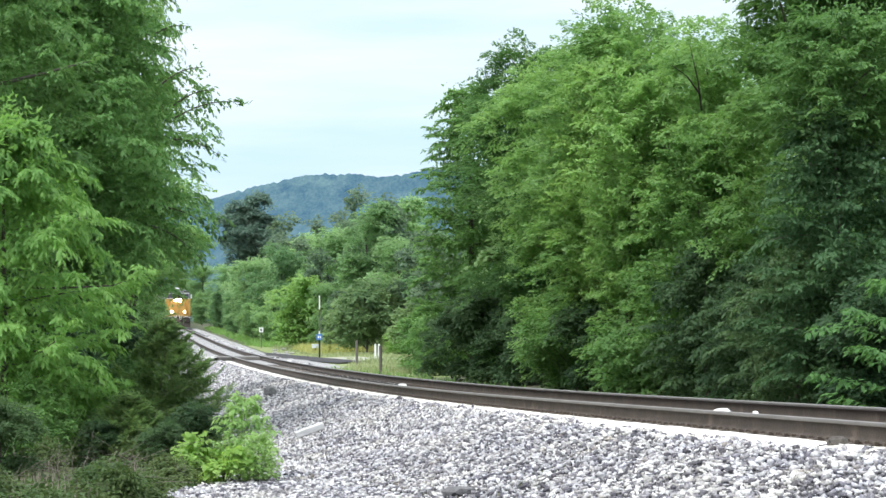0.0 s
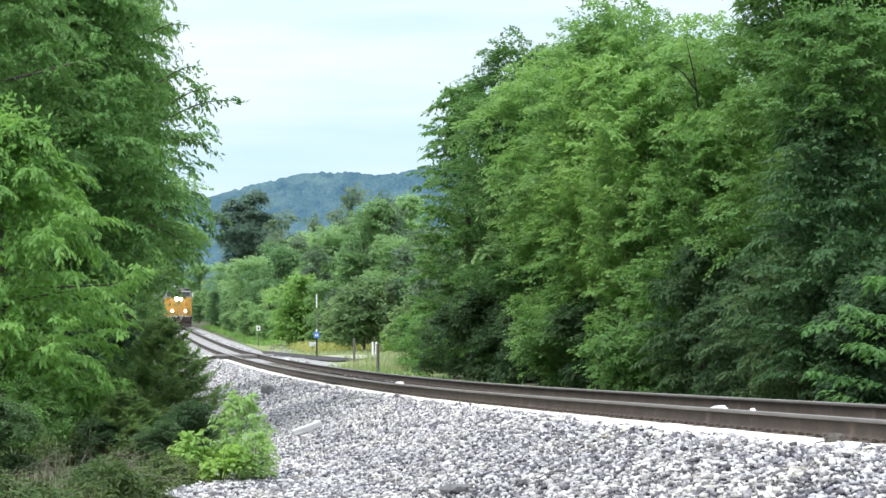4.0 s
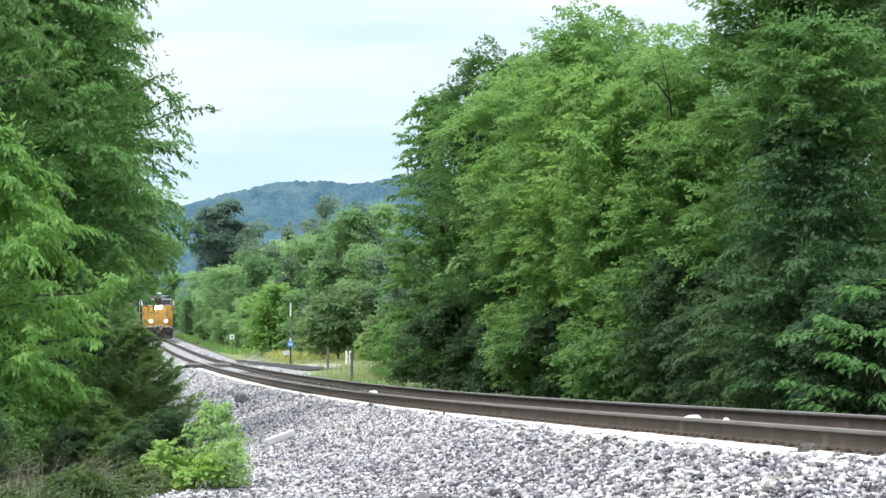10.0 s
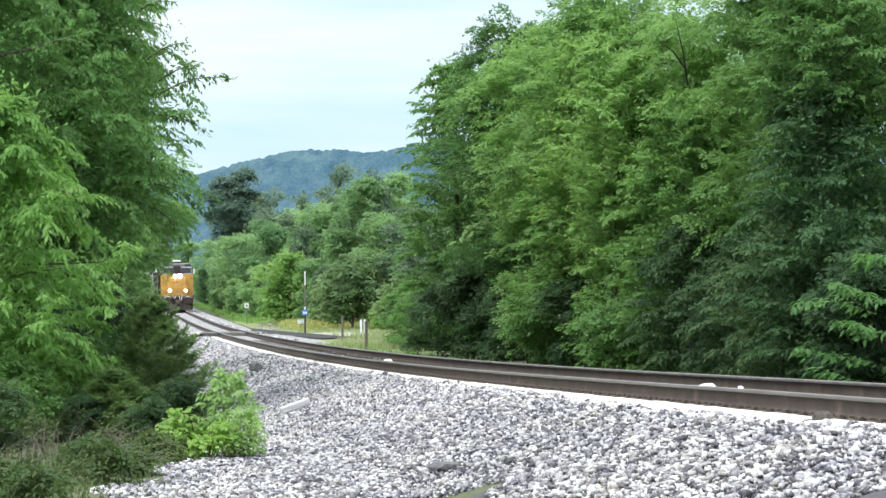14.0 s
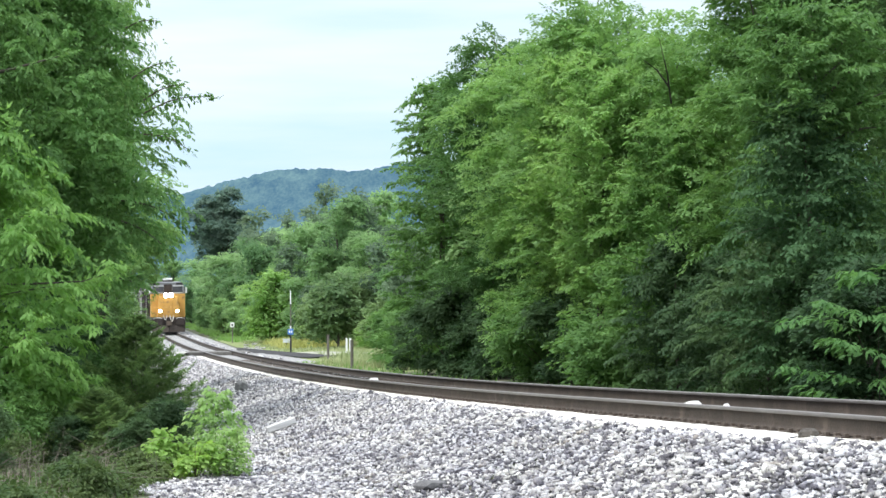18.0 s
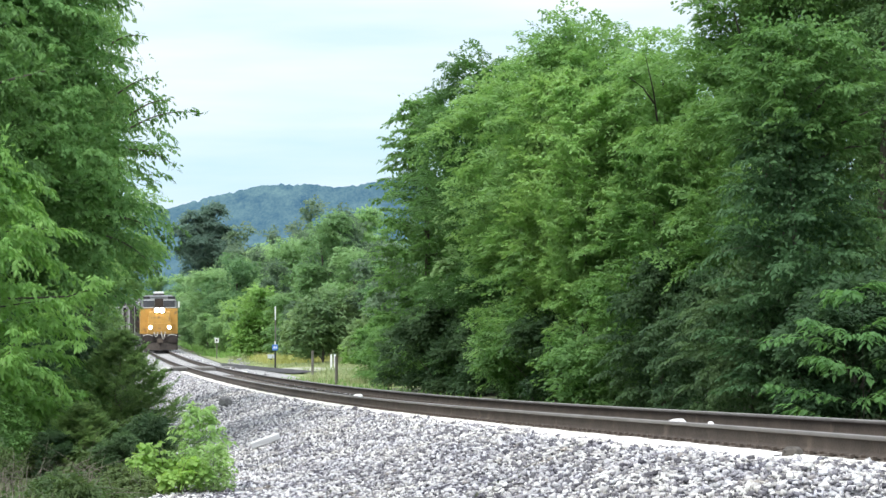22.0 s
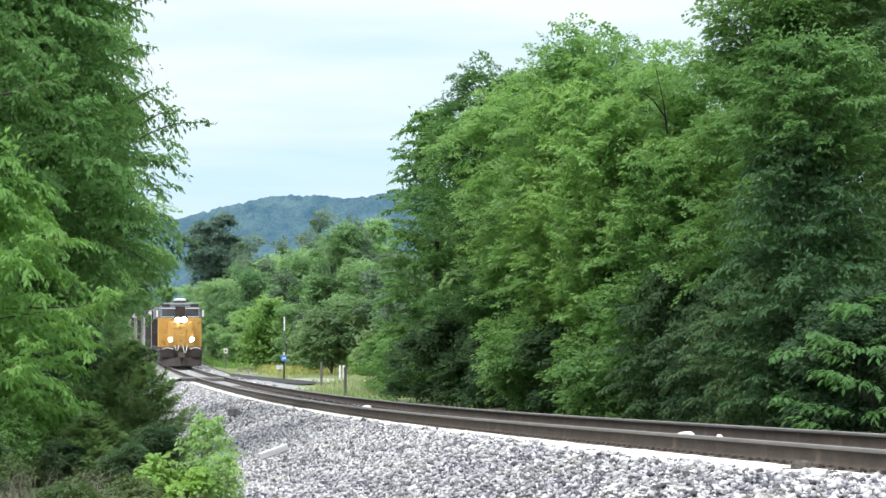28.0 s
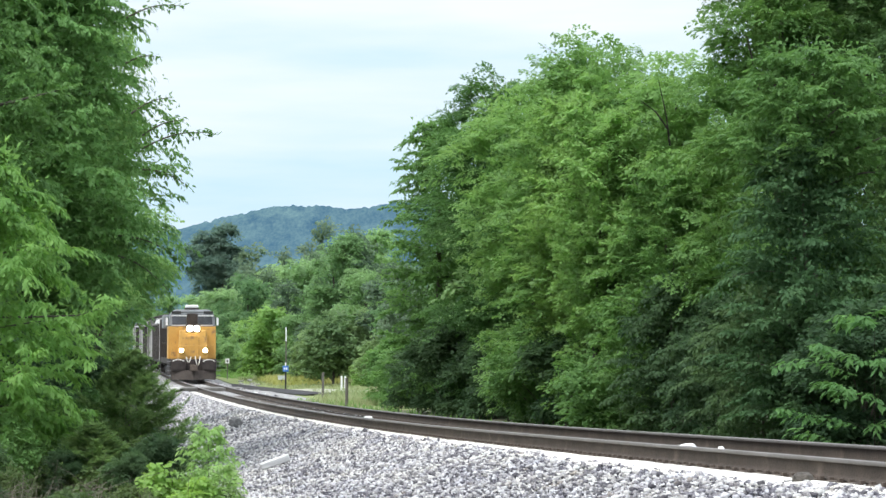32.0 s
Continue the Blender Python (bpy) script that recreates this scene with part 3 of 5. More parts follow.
flat_path("road_approach", [nb(130, -1.6), nb(132, -5), nb(139, -14), nb(150, -30)], 5.0, M_ROAD, "pale gravel road up to the crossing", 0.05)
verge = strip("gravel_verge", np.arange(117, 172, 1.5), np.array([1.8, 2.4, 3.0, 3.8, 4.6, 5.3]), (0.02, 0.05, 0.06, 0.06, 0.04, -0.03), M_SHOULDER, "grey gravel between the track and the lane", 0.05, 9)
hv, hf = [], []
for j, y in enumerate(np.arange(158, 300, 0.6)):
    low = min(1.0, (y - 158) / 14)
    for i, (n, h) in enumerate(zip((1.75, 1.95, 2.15, 2.4, 2.7, 3.0, 3.4, 3.9), (-0.05, 0.08, 0.20, 0.29, 0.30, 0.22, 0.08, -0.10))):
        x, y2 = nb(y, n)
        lump = 0.10 * noise.noise(Vector((x * 0.9, y2 * 0.5, 3))) + 0.06 * noise.noise(Vector((x * 3, y2 * 2, 5)))
        hv.append((x, y2, float(ground_z(x, y2)) + (h * low if h > 0 else h) + (lump * low if 0 < i < 7 else 0)))
        if i and j:
            hf.append((j * 8 + i - 9, j * 8 + i - 8, j * 8 + i, j * 8 + i - 1))
tagged(new("gravel_margin", np_mesh("gravel_margin", hv, hf, M_BERM, smooth=True)), "low pale gravel heaped along the far side of the track", "gravel", "", "structure")
strip("track_gravel", np.arange(111, 330, 1.5), np.array([-0.63, -0.3, 0.0, 0.3, 0.63]), 0.058, M_SHOULDER, "pale trodden gravel between the rails", 0.015, 11)
strip("gravel_shoulder", np.arange(134, 260, 1.5), np.array([-3.3, -2.4, -1.75, -1.3, -0.95]), 0.03, M_SHOULDER, "grey gravel shoulder beyond the crossing", 0.03, 12)
ramp_v = [(*nb(y, n), float(track_z(y)) - 0.03 - 0.055 * (abs(n) - 1.66) ** 1.2) for y in np.arange(126.5, 133.1, 0.6) for n in (-7.0, -5.0, -3.4, -2.3, -1.67)]
tagged(new("road_ramp", np_mesh("road_ramp", ramp_v, [(j * 5 + i, j * 5 + i + 1, j * 5 + i + 6, j * 5 + i + 5) for j in range(10) for i in range(4)], M_ROAD, True)), "pale gravel ramp up to the crossing", "road", "", "structure")
crossing = thing("level_crossing", "weathered timber and asphalt panels across the rails", "level crossing", kind="structure")
for i in range(9):
    for n, w in ((-1.25, 0.8), (0.0, 1.3), (1.25, 0.8)):
        y = 127 + i * 0.62
        x, y2 = beside(y, n)
        o = part("panel", boxes((-w / 2, w / 2, -0.305, 0.305, -0.16, 0.0), bevel=0.006), M_PLANK, crossing)
        o.matrix_world = pose(float(x), float(y2), float(track_z(y)) - 0.022, 0, 0, math.degrees(math.atan(-track_slope(y))))

# ---- far hill ----
def ridge(name, y, x0, x1, profile, seed, label, material, bumps):
    vs, fs = [], []
    nx, nz = 1000, 40
    for j in range(nz):
        t = j / (nz - 1)
        for i in range(nx):
            x = x0 + (x1 - x0) * i / (nx - 1)
            top = np.interp(x, profile[0], profile[1])
            p = Vector((x * bumps, seed, t * 9))
            z = -40 + (top + 40) * t ** 0.8 + (1.5 * noise.noise(p) + 2.6 * noise.noise(Vector((x * 0.13, seed, t * 60)))) * (0.3 + t) * top / 170
            vs.append((x, y + 700 * t + 30 * noise.noise(p * 1.3), z))
    for j in range(nz - 1):
        for i in range(nx - 1):
            a = j * nx + i
            fs.append((a, a + 1, a + nx + 1, a + nx))
    return tagged(new(name, np_mesh(name, vs, fs, material)), label, "hill", "", "structure")


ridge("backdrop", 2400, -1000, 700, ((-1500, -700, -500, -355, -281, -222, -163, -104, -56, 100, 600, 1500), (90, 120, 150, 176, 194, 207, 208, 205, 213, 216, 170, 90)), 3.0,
      "distant wooded ridge, blue-green with haze put in as a glow", M_HILL, 0.02)


# ---- trees and shrubs ----
def leaf_cards(p, d, up, length, width, r, simple=True):
    """Folded leaves: base points p, directions d, rough normals up. Returns verts and triangles."""
    k = len(p)
    d = unit(d)
    side = unit(np.cross(d, up))
    nrm = np.cross(side, d)
    ln = (length * r.uniform(0.7, 1.25, k))[:, None]
    wd = (width * r.uniform(0.75, 1.2, k))[:, None]
    mid = p + d * ln * 0.45 - nrm * wd * 0.12
    tip = p + d * ln - nrm * ln * 0.12
    if simple:
        sgn = np.where(r.uniform(size=(k, 1)) < 0.5, -1.0, 1.0)
        v = np.stack([p - side * wd * 0.12 * sgn, p + d * ln * 0.5 + side * wd * 0.95 * sgn, tip], 1)
        return v.reshape(-1, 3), np.arange(k * 3).reshape(-1, 3)
    v = np.stack([p, mid + side * wd * 0.5 + nrm * wd * 0.12, tip, mid - side * wd * 0.5 + nrm * wd * 0.12], 1)
    f = np.array([[0, 1, 2], [0, 2, 3]])[None] + (np.arange(k) * 4)[:, None, None]
    return v.reshape(-1, 3), f.reshape(-1, 3)


def crown_points(r, count, base, top, radius, shape, lobes):
    """Clump centres through a crown with an uneven outline."""
    t = r.uniform(0, 1, count) ** 0.9
    a = r.uniform(0, 2 * math.pi, count)
    if shape == "cone":
        prof = (1 - t) ** 0.85 + 0.05
    elif shape == "dome":
        prof = np.clip(1 - t ** 2.4, 0, 1) ** 0.6 * (0.72 + 0.28 * np.clip(t / 0.25, 0, 1))
    else:
        prof = np.sqrt(np.clip(1 - (2 * t - 0.85) ** 2 / 1.35, 0.03, 1))
    ph = r.uniform(0, 6.28, 4)
    lob = 1 + lobes * (np.sin(2 * a + ph[0] + 5 * t) * 0.5 + np.sin(5 * a + ph[1] - 9 * t) * 0.3 + np.sin(3 * a + ph[2] + 17 * t) * 0.35)
    rho = radius * prof * lob * np.sqrt(r.uniform(0.16, 1, count))
    return np.stack([rho * np.cos(a), rho * np.sin(a), base + (top - base) * t], 1)


def sprays(r, centres, size, count, leaves, length, width, droop, leaf_len, leaf_w, lift, detailed=False):
    """Leafy masses made of layered sprays: each is an arching, tapered fan of leaves that clothes the upper and outer side of its bough."""
    k = len(centres)
    out = unit(centres * (1, 1, 0) + 1e-3) + np.array([0, 0, 0.1])
    big = size * r.uniform(0.65, 1.3, k)
    w = unit(r.normal(size=(k, count, 3)) * 0.75 + 0.75 * out[:, None, :] + np.array([0, 0, 0.35 + lift * 0.4]))
    pos = (centres[:, None, :] + w * (big[:, None, None] * np.array([1, 1, 0.72])) * r.uniform(0.5, 1.05, (k, count, 1))).reshape(-1, 3)
    w = w.reshape(-1, 3)
    d = unit(w * np.array([1, 1, 0.35]) + r.normal(size=w.shape) * np.array([0.4, 0.4, 0.16]) + np.array([0, 0, lift * 0.35]))
    side = unit(np.cross(d, np.array([0, 0, 1.0]) + r.normal(size=d.shape) * 0.22))
    face = np.cross(side, d)
    ln = length * r.uniform(0.55, 1.35, len(d))
    t = r.uniform(0.02, 1, (len(d), leaves)) ** 0.85
    s = r.uniform(-1, 1, t.shape)
    wid = width * np.sqrt(np.sin(math.pi * (0.14 + 0.80 * t))) * (ln / length)[:, None]
    o = pos - d * (ln * 0.5)[:, None]
    p = o[:, None, :] + d[:, None, :] * (ln[:, None] * t)[:, :, None] + side[:, None, :] * (s * wid)[:, :, None] - face[:, None, :] * (0.45 * wid * s * s)[:, :, None]
    p[:, :, 2] -= droop * ln[:, None] * t ** 2 * 0.8
    p += r.normal(size=p.shape) * leaf_len * 0.22
    ld = d[:, None, :] * 0.75 + side[:, None, :] * (s * 0.9)[:, :, None] - np.array([0, 0, 1.0]) * (droop * (0.3 + 1.1 * t) + 0.15 * s * s)[:, :, None] + r.normal(size=p.shape) * 0.2
    up = face[:, None, :] + d[:, None, :] * (droop * t)[:, :, None] + side[:, None, :] * (0.55 * s)[:, :, None] + r.normal(size=p.shape) * 0.14
    return leaf_cards(p.reshape(-1, 3), ld.reshape(-1, 3), up.reshape(-1, 3), leaf_len, leaf_w, r, not detailed)


def make_tree(name, label, seed, height, radius, base, material, at, masses=46, subs=13, twigs=13, per_twig=8, size=None, twig_len=0.36, leaf_len=0.112, leaf_w=0.062,
              shape="round", lobes=0.22, droop=0.35, category="tree", group="", trunk_r=None, lift=0.35, limbs=8, lean=0.0, compound=False, inner=0.45, detailed=False):
    """A tree: a tapered trunk, limbs that reach into the crown, and a crown of leafy boughs."""
    r = np.random.RandomState(seed)
    tree = thing(name, label, category, group)
    tr = trunk_r or height * 0.016
    bend = r.normal(size=2) * 0.03 * height
    top = height * 0.86

    def stem(t):
        return Vector((bend[0] * t * t + lean * t, bend[1] * t * t, -0.35 + (top + 0.35) * t))

    v, f = tube([stem(t) for t in np.linspace(0, 1, 8)], [tr * (1.25 if i == 0 else 1) * (1 - 0.85 * i / 7) for i in range(8)], 8)
    np_part("trunk", np_mesh("trunk", v, f, M_BARK, True), tree, "")
    size = size or radius * 0.40
    cen = crown_points(r, masses, base + size * 0.5, height - size * 0.8, max(0.1, radius - size * 0.7), shape, lobes)
    cen[:, 0] += lean * cen[:, 2] / height
    for q in cen[r.choice(len(cen), min(limbs, len(cen)), replace=False)]:
        t0 = min(0.92, max(0.12, (q[2] - 0.25 * radius) / top * r.uniform(0.6, 0.9)))
        a, b = stem(t0), Vector(q)
        m = a.lerp(b, 0.5) + Vector((0, 0, 0.12 * (b - a).length))
        rr = tr * (1 - 0.8 * t0) * 0.55
        v, f = tube([a, a.lerp(m, 0.6), m.lerp(b, 0.3), b], [rr, rr * 0.75, rr * 0.5, rr * 0.18], 6)
        np_part("limb", np_mesh("limb", v, f, M_BARK, True), tree)
    if compound:
        v, f = sprays(r, cen, size * 0.8, twigs, per_twig * 2, twig_len * 1.7, twig_len * 0.36, droop, leaf_len, leaf_w, lift, True)
    else:
        v, f = sprays(r, cen, size, subs * 2, twigs * per_twig // 2, twig_len * 2.1, twig_len * 0.8, droop, leaf_len, leaf_w, lift, detailed)
    if inner:
        k = int(len(v) / 3 * inner * 0.4)
        q = cen[r.randint(0, len(cen), k)] * np.array([1, 1, 1]) * np.stack([r.uniform(0.2, 0.85, k)] * 2 + [r.uniform(0.9, 1.0, k)], 1) + np.clip(r.normal(size=(k, 3)), -1.6, 1.6) * size * 0.3
        v2, f2 = leaf_cards(q, r.normal(size=(k, 3)), r.normal(size=(k, 3)), leaf_len * 1.35, leaf_w * 1.5, r)
        v, f = np.concatenate([v, v2]), np.concatenate([f, f2 + len(v)])
    np_part("crown", np_mesh("crown", v, f, material), tree)
    tree.matrix_world = at
    return tree


def boughs(r, count, outline, rise, arch, twigs, twig_len, leaves, leaf_len, leaf_w, hang, detailed=True, bend=(0.0, 0.0)):
    """Tiers of boughs: each arches out of the stem, carries flat twigs on both sides, and the leaves hang from these in two rows.
    outline gives heights and reaches. Returns verts, triangles and the boughs' middle lines."""
    zs, rs = np.array(outline[0], float), np.array(outline[1], float)
    z = zs[0] + (zs[-1] - zs[0]) * (np.arange(count) + r.uniform(0, 1, count)) / count
    a = np.arange(count) * 2.39996 + r.normal(size=count) * 0.35
    reach = np.interp(z, zs, rs) * r.uniform(0.74, 1.06, count)
    out = np.stack([np.cos(a), np.sin(a), 0 * a], 1)
    root = np.stack([bend[0] * (z / zs[-1]) ** 2, bend[1] * (z / zs[-1]) ** 2, z - rise * reach], 1)
    wob = r.normal(size=(count, 3)) * 0.10 * reach[:, None]

    def line(s):
        """Places along the boughs: s is (count, k)."""
        return (root[:, None] + out[:, None] * (reach[:, None] * s)[..., None] + np.array([0, 0, 1.0]) * (reach[:, None] * (rise * s + 4 * arch * s * (1 - s)))[..., None]
                + wob[:, None] * np.sin(s * 3.0)[..., None])

    s = 0.16 + 0.84 * (np.arange(twigs)[None] + r.uniform(0, 1, (count, twigs))) / twigs
    p, ahead = line(s), unit(line(np.minimum(s + 0.02, 1.02)) - line(s - 0.02))
    flat = unit(np.cross(ahead, np.array([0, 0, 1.0])))
    sign = np.where(np.arange(twigs) % 2, 1.0, -1.0)[None] * r.uniform(0.5, 1.1, (count, twigs)) * (1.05 - 0.6 * s)
    d = unit(ahead * 0.8 + flat * sign[..., None] + r.normal(size=p.shape) * (0.16, 0.16, 0.13))
    ln = twig_len * (1.15 - 0.5 * s) * r.uniform(0.6, 1.25, s.shape) * np.clip(reach / max(rs) * 1.6, 0.35, 1.0)[:, None]
    p, d, ln = p.reshape(-1, 3), d.reshape(-1, 3), ln.ravel()
    t = (np.arange(leaves)[None] + r.uniform(0, 1, (len(d), leaves))) / leaves
    q = p[:, None] + d[:, None] * (ln[:, None] * t)[..., None]
    q[..., 2] -= hang * 0.45 * ln[:, None] * t ** 2
    side = unit(np.cross(d, np.array([0, 0, 1.0])))[:, None]
    alt = (np.where(np.arange(leaves) % 2, 1.0, -1.0)[None] * r.uniform(0.4, 1.1, t.shape) * (1.1 - 0.7 * t))[..., None]
    ld = d[:, None] * 0.65 + side * alt - np.array([0, 0, 1.0]) * (hang * (0.55 + 0.5 * t))[..., None] + r.normal(size=q.shape) * 0.2
    up = np.array([0, 0, 1.0]) + side * alt * 0.45 + d[:, None] * (hang * 0.6 * t)[..., None] + r.normal(size=q.shape) * 0.22
    v, f = leaf_cards((q + r.normal(size=q.shape) * leaf_len * 0.12).reshape(-1, 3), ld.reshape(-1, 3), up.reshape(-1, 3), leaf_len, leaf_w, r, not detailed)
    return v, f, line(np.tile(np.array([0.0, 0.25, 0.5, 0.75, 0.97]), (count, 1)))


def bough_tree(name, label, seed, height, outline, material, at, count=120, twigs=18, leaves=16, twig_len=0.5, leaf_len=0.12, leaf_w=0.05, rise=0.2, arch=0.1, hang=0.5, category="tree", group="",
               trunk_r=None, limbs=14, inner=0.25, detailed=True, bark=None):
    """A tree or bush whose leaves hang in tiers along arching boughs."""
    r = np.random.RandomState(seed)
    tree = thing(name, label, category, group)
    tr, bend = trunk_r or height * 0.015, r.normal(size=2) * 0.02 * height
    v, f = tube([Vector((bend[0] * t * t, bend[1] * t * t, -0.35 + (height * 0.92 + 0.35) * t)) for t in np.linspace(0, 1, 8)], [tr * (1.25 if i == 0 else 1) * (1 - 0.88 * i / 7) for i in range(8)], 8)
    np_part("trunk", np_mesh("trunk", v, f, bark or M_BARK, True), tree)
    v, f, lines = boughs(r, count, outline, rise, arch, twigs, twig_len, leaves, leaf_len, leaf_w, hang, detailed, bend)
    for i in np.linspace(0, count - 1, limbs).astype(int):
        rr = tr * 0.4 * (1 - 0.7 * i / count)
        tv, tf = tube(lines[i], [rr, rr * 0.8, rr * 0.6, rr * 0.4, rr * 0.15], 5)
        np_part("limb", np_mesh("limb", tv, tf, bark or M_BARK, True), tree)
    if inner:
        k = int(len(v) / 4 * inner)
        q = lines[r.randint(0, count, k), r.randint(1, 4, k)] * (0.9, 0.9, 1) + np.clip(r.normal(size=(k, 3)), -2, 2) * 0.10 * max(outline[1])
        v2, f2 = leaf_cards(q, r.normal(size=(k, 3)), r.normal(size=(k, 3)), leaf_len, leaf_w, r)
        v, f = np.concatenate([v, v2]), np.concatenate([f, f2 + len(v)])
    np_part("crown", np_mesh("crown", v, f, material), tree)
    tree.matrix_world = at
    return tree


def stand(x, y, rz=0, s=1.0, dz=0.0):
    return pose(x, y, float(ground_z(x, y)) + dz, 0, 0, rz) @ Matrix.Scale(s, 4)


def copy_scaled(ob, x, y, rz, s):
    """A copy of a tree, turned and scaled, standing at (x, y)."""
    c = copy_thing(ob, pose(x, y, float(ground_z(x, y)), 0, 0, rz))
    c.scale = (s[0], s[0], s[1])
    return c


GROVE = "trees of the lineside grove"
LB = "leafy deciduous tree in fresh green summer leaf beside the track"
LD = "tall tree with dark green leaves beside the track"
g_end = bough_tree("deciduous_tree", "dark-leaved tree at the open end of the grove", 21, 11.3, ((0.8, 3.0, 5.0, 7.0, 8.5, 9.8, 10.9), (1.6, 1.9, 2.0, 2.05, 1.95, 1.5, 0.6)), M_LEAF_MID, stand(-0.15, 88), 150, 16, 14, 0.55, 0.165, 0.08,
                   rise=0.18, arch=0.09, hang=0.35, group=GROVE, inner=0.3)
g_a = make_tree("deciduous_tree", LB, 22, 12.0, 2.8, 0.6, M_LEAF_MID, stand(1.95, 80), 66, group=GROVE, lobes=0.24)
g_b = make_tree("deciduous_tree", LB, 23, 11.2, 2.9, 0.6, M_LEAF_SUN, stand(3.27, 72), 54, group=GROVE, lobes=0.28)
g_c = make_tree("deciduous_tree", LB, 24, 10.95, 2.9, 0.5, M_LEAF_SUN, stand(4.40, 65), 56, group=GROVE, lobes=0.28)
g_d = make_tree("deciduous_tree", LB, 25, 9.75, 2.6, 0.5, M_LEAF_SUN, stand(5.87, 60), 52, group=GROVE, lobes=0.28)
g_e = make_tree("deciduous_tree", LD, 26, 12.2, 2.5, 0.4, M_LEAF_LIGHT, stand(7.62, 54), 50, group=GROVE, lobes=0.25, leaf_len=0.108, leaf_w=0.06)
g_f = make_tree("deciduous_tree", LD, 27, 13.0, 2.7, 0.4, M_LEAF_DARK, stand(10.2, 54), 50, group=GROVE, lobes=0.3, leaf_len=0.108, leaf_w=0.06, inner=0.2)
copy_scaled(g_f, 11.6, 51, 80, (1, 1.0))
g_h = bough_tree("deciduous_tree", "smaller bright green tree in front of taller trees", 28, 7.9, ((5.3, 5.9, 6.5, 7.2, 7.8), (1.4, 1.85, 1.95, 1.6, 0.9)), M_LEAF_MID, stand(7.1, 45.5), 62, 18, 17, 0.5, 0.125, 0.055,
                 rise=0.35, arch=0.08, hang=0.45, group=GROVE)

bough_tree("deciduous_tree", "low bright green tree at the front of the grove", 29, 6.5, ((0.8, 2.0, 3.5, 5.0, 6.3), (1.3, 1.6, 1.65, 1.3, 0.7)), M_LEAF_SUN, stand(5.3, 56), 95, 17, 16, 0.46, 0.12, 0.058,
           rise=0.4, arch=0.06, hang=0.35, group=GROVE, inner=0.5)
# added tree; its dark leaves stand in for shade beneath the overhanging boughs
bough_tree("deciduous_tree", "low tree under taller ones, their shade put into its leaf colour", 30, 6.0, ((0.4, 1.5, 3.2, 4.7, 5.8), (1.4, 1.75, 1.75, 1.35, 0.4)), M_LEAF_DARK, stand(6.95, 44.9), 88, 16, 15, 0.46, 0.115, 0.055,
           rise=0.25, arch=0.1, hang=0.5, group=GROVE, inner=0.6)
bough_tree("deciduous_tree", "slender bright green tree among taller ones", 38, 9.1, ((2.6, 4.2, 6.0, 7.6, 8.9), (1.0, 1.5, 1.65, 1.35, 0.8)), M_LEAF_LUSH, stand(3.35, 63), 105, 17, 16, 0.46, 0.125, 0.06,
           rise=0.4, arch=0.06, hang=0.35, group=GROVE, inner=0.5)
bough_tree("deciduous_tree", "slender green tree among taller ones", 39, 8.4, ((2.6, 4.2, 5.8, 7.2, 8.2), (1.0, 1.5, 1.6, 1.35, 0.8)), M_LEAF_SUN, stand(3.85, 60), 90, 17, 16, 0.46, 0.12, 0.058,
           rise=0.4, arch=0.06, hang=0.35, group=GROVE, inner=0.5)
# understory along the far side of the track
UNDER = "shrubs at the foot of the grove"
SH = dict(shape="dome", category="shrub", trunk_r=0.05, limbs=5)
u_1 = make_tree("shrub", "dense leafy shrub at the foot of the grove", 31, 3.4, 1.7, 0.0, M_LEAF_MID, stand(0.32, 84), 20, 11, 8, 8, 0.58, 0.34, 0.12, 0.066, group=UNDER, **SH)
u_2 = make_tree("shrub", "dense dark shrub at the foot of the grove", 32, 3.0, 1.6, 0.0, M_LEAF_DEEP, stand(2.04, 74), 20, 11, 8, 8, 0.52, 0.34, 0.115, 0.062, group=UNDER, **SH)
u_3 = bough_tree("shrub", "shrub with arching boughs at the foot of the grove, shade put into its leaf colour", 34, 3.3, ((0.1, 0.7, 1.5, 2.4, 3.2), (1.4, 1.65, 1.6, 1.2, 0.3)), M_LEAF_DEEP, stand(6.33, 47), 46, 14, 15, 0.4, 0.115, 0.055,
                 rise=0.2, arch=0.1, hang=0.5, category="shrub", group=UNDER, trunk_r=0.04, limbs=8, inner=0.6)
for k, (src, px, y, s) in enumerate(((u_2, -0.94, 90, 0.9), (u_1, 2.85, 68, 1.0), (u_2, 3.69, 63, 1.1), (u_1, 4.50, 58, 1.1), (u_3, 5.22, 54, 1.1), (u_1, -1.75, 99, 0.9), 
                                     (u_3, 5.79, 50, 0.95), (u_3, 7.03, 45, 0.85), (u_2, 7.46, 42, 1.0), (u_2, 1.24, 79, 1.0), (u_2, 8.6, 43, 1.0), (u_2, 8.1, 46, 1.05), (u_2, 0.1, 81, 1.15))):
    copy_scaled(src, px, y, 67 * k, (s, s))
sumac = bough_tree("shrub", "shrub with tiers of large bright drooping leaves beside the track", 33, 2.75, ((0.3, 0.9, 1.6, 2.2, 2.6), (1.5, 1.75, 1.7, 1.2, 0.5)), M_LEAF_BRIGHT, stand(7.25, 40), 17, 11, 9, 0.42, 0.18, 0.066,
                   rise=0.22, arch=0.09, hang=0.55, category="shrub", group=UNDER, trunk_r=0.010, limbs=8, inner=0.0, bark=M_LIMB)

# beside the camera's side of the track
NEARSIDE = "trees on the near side"
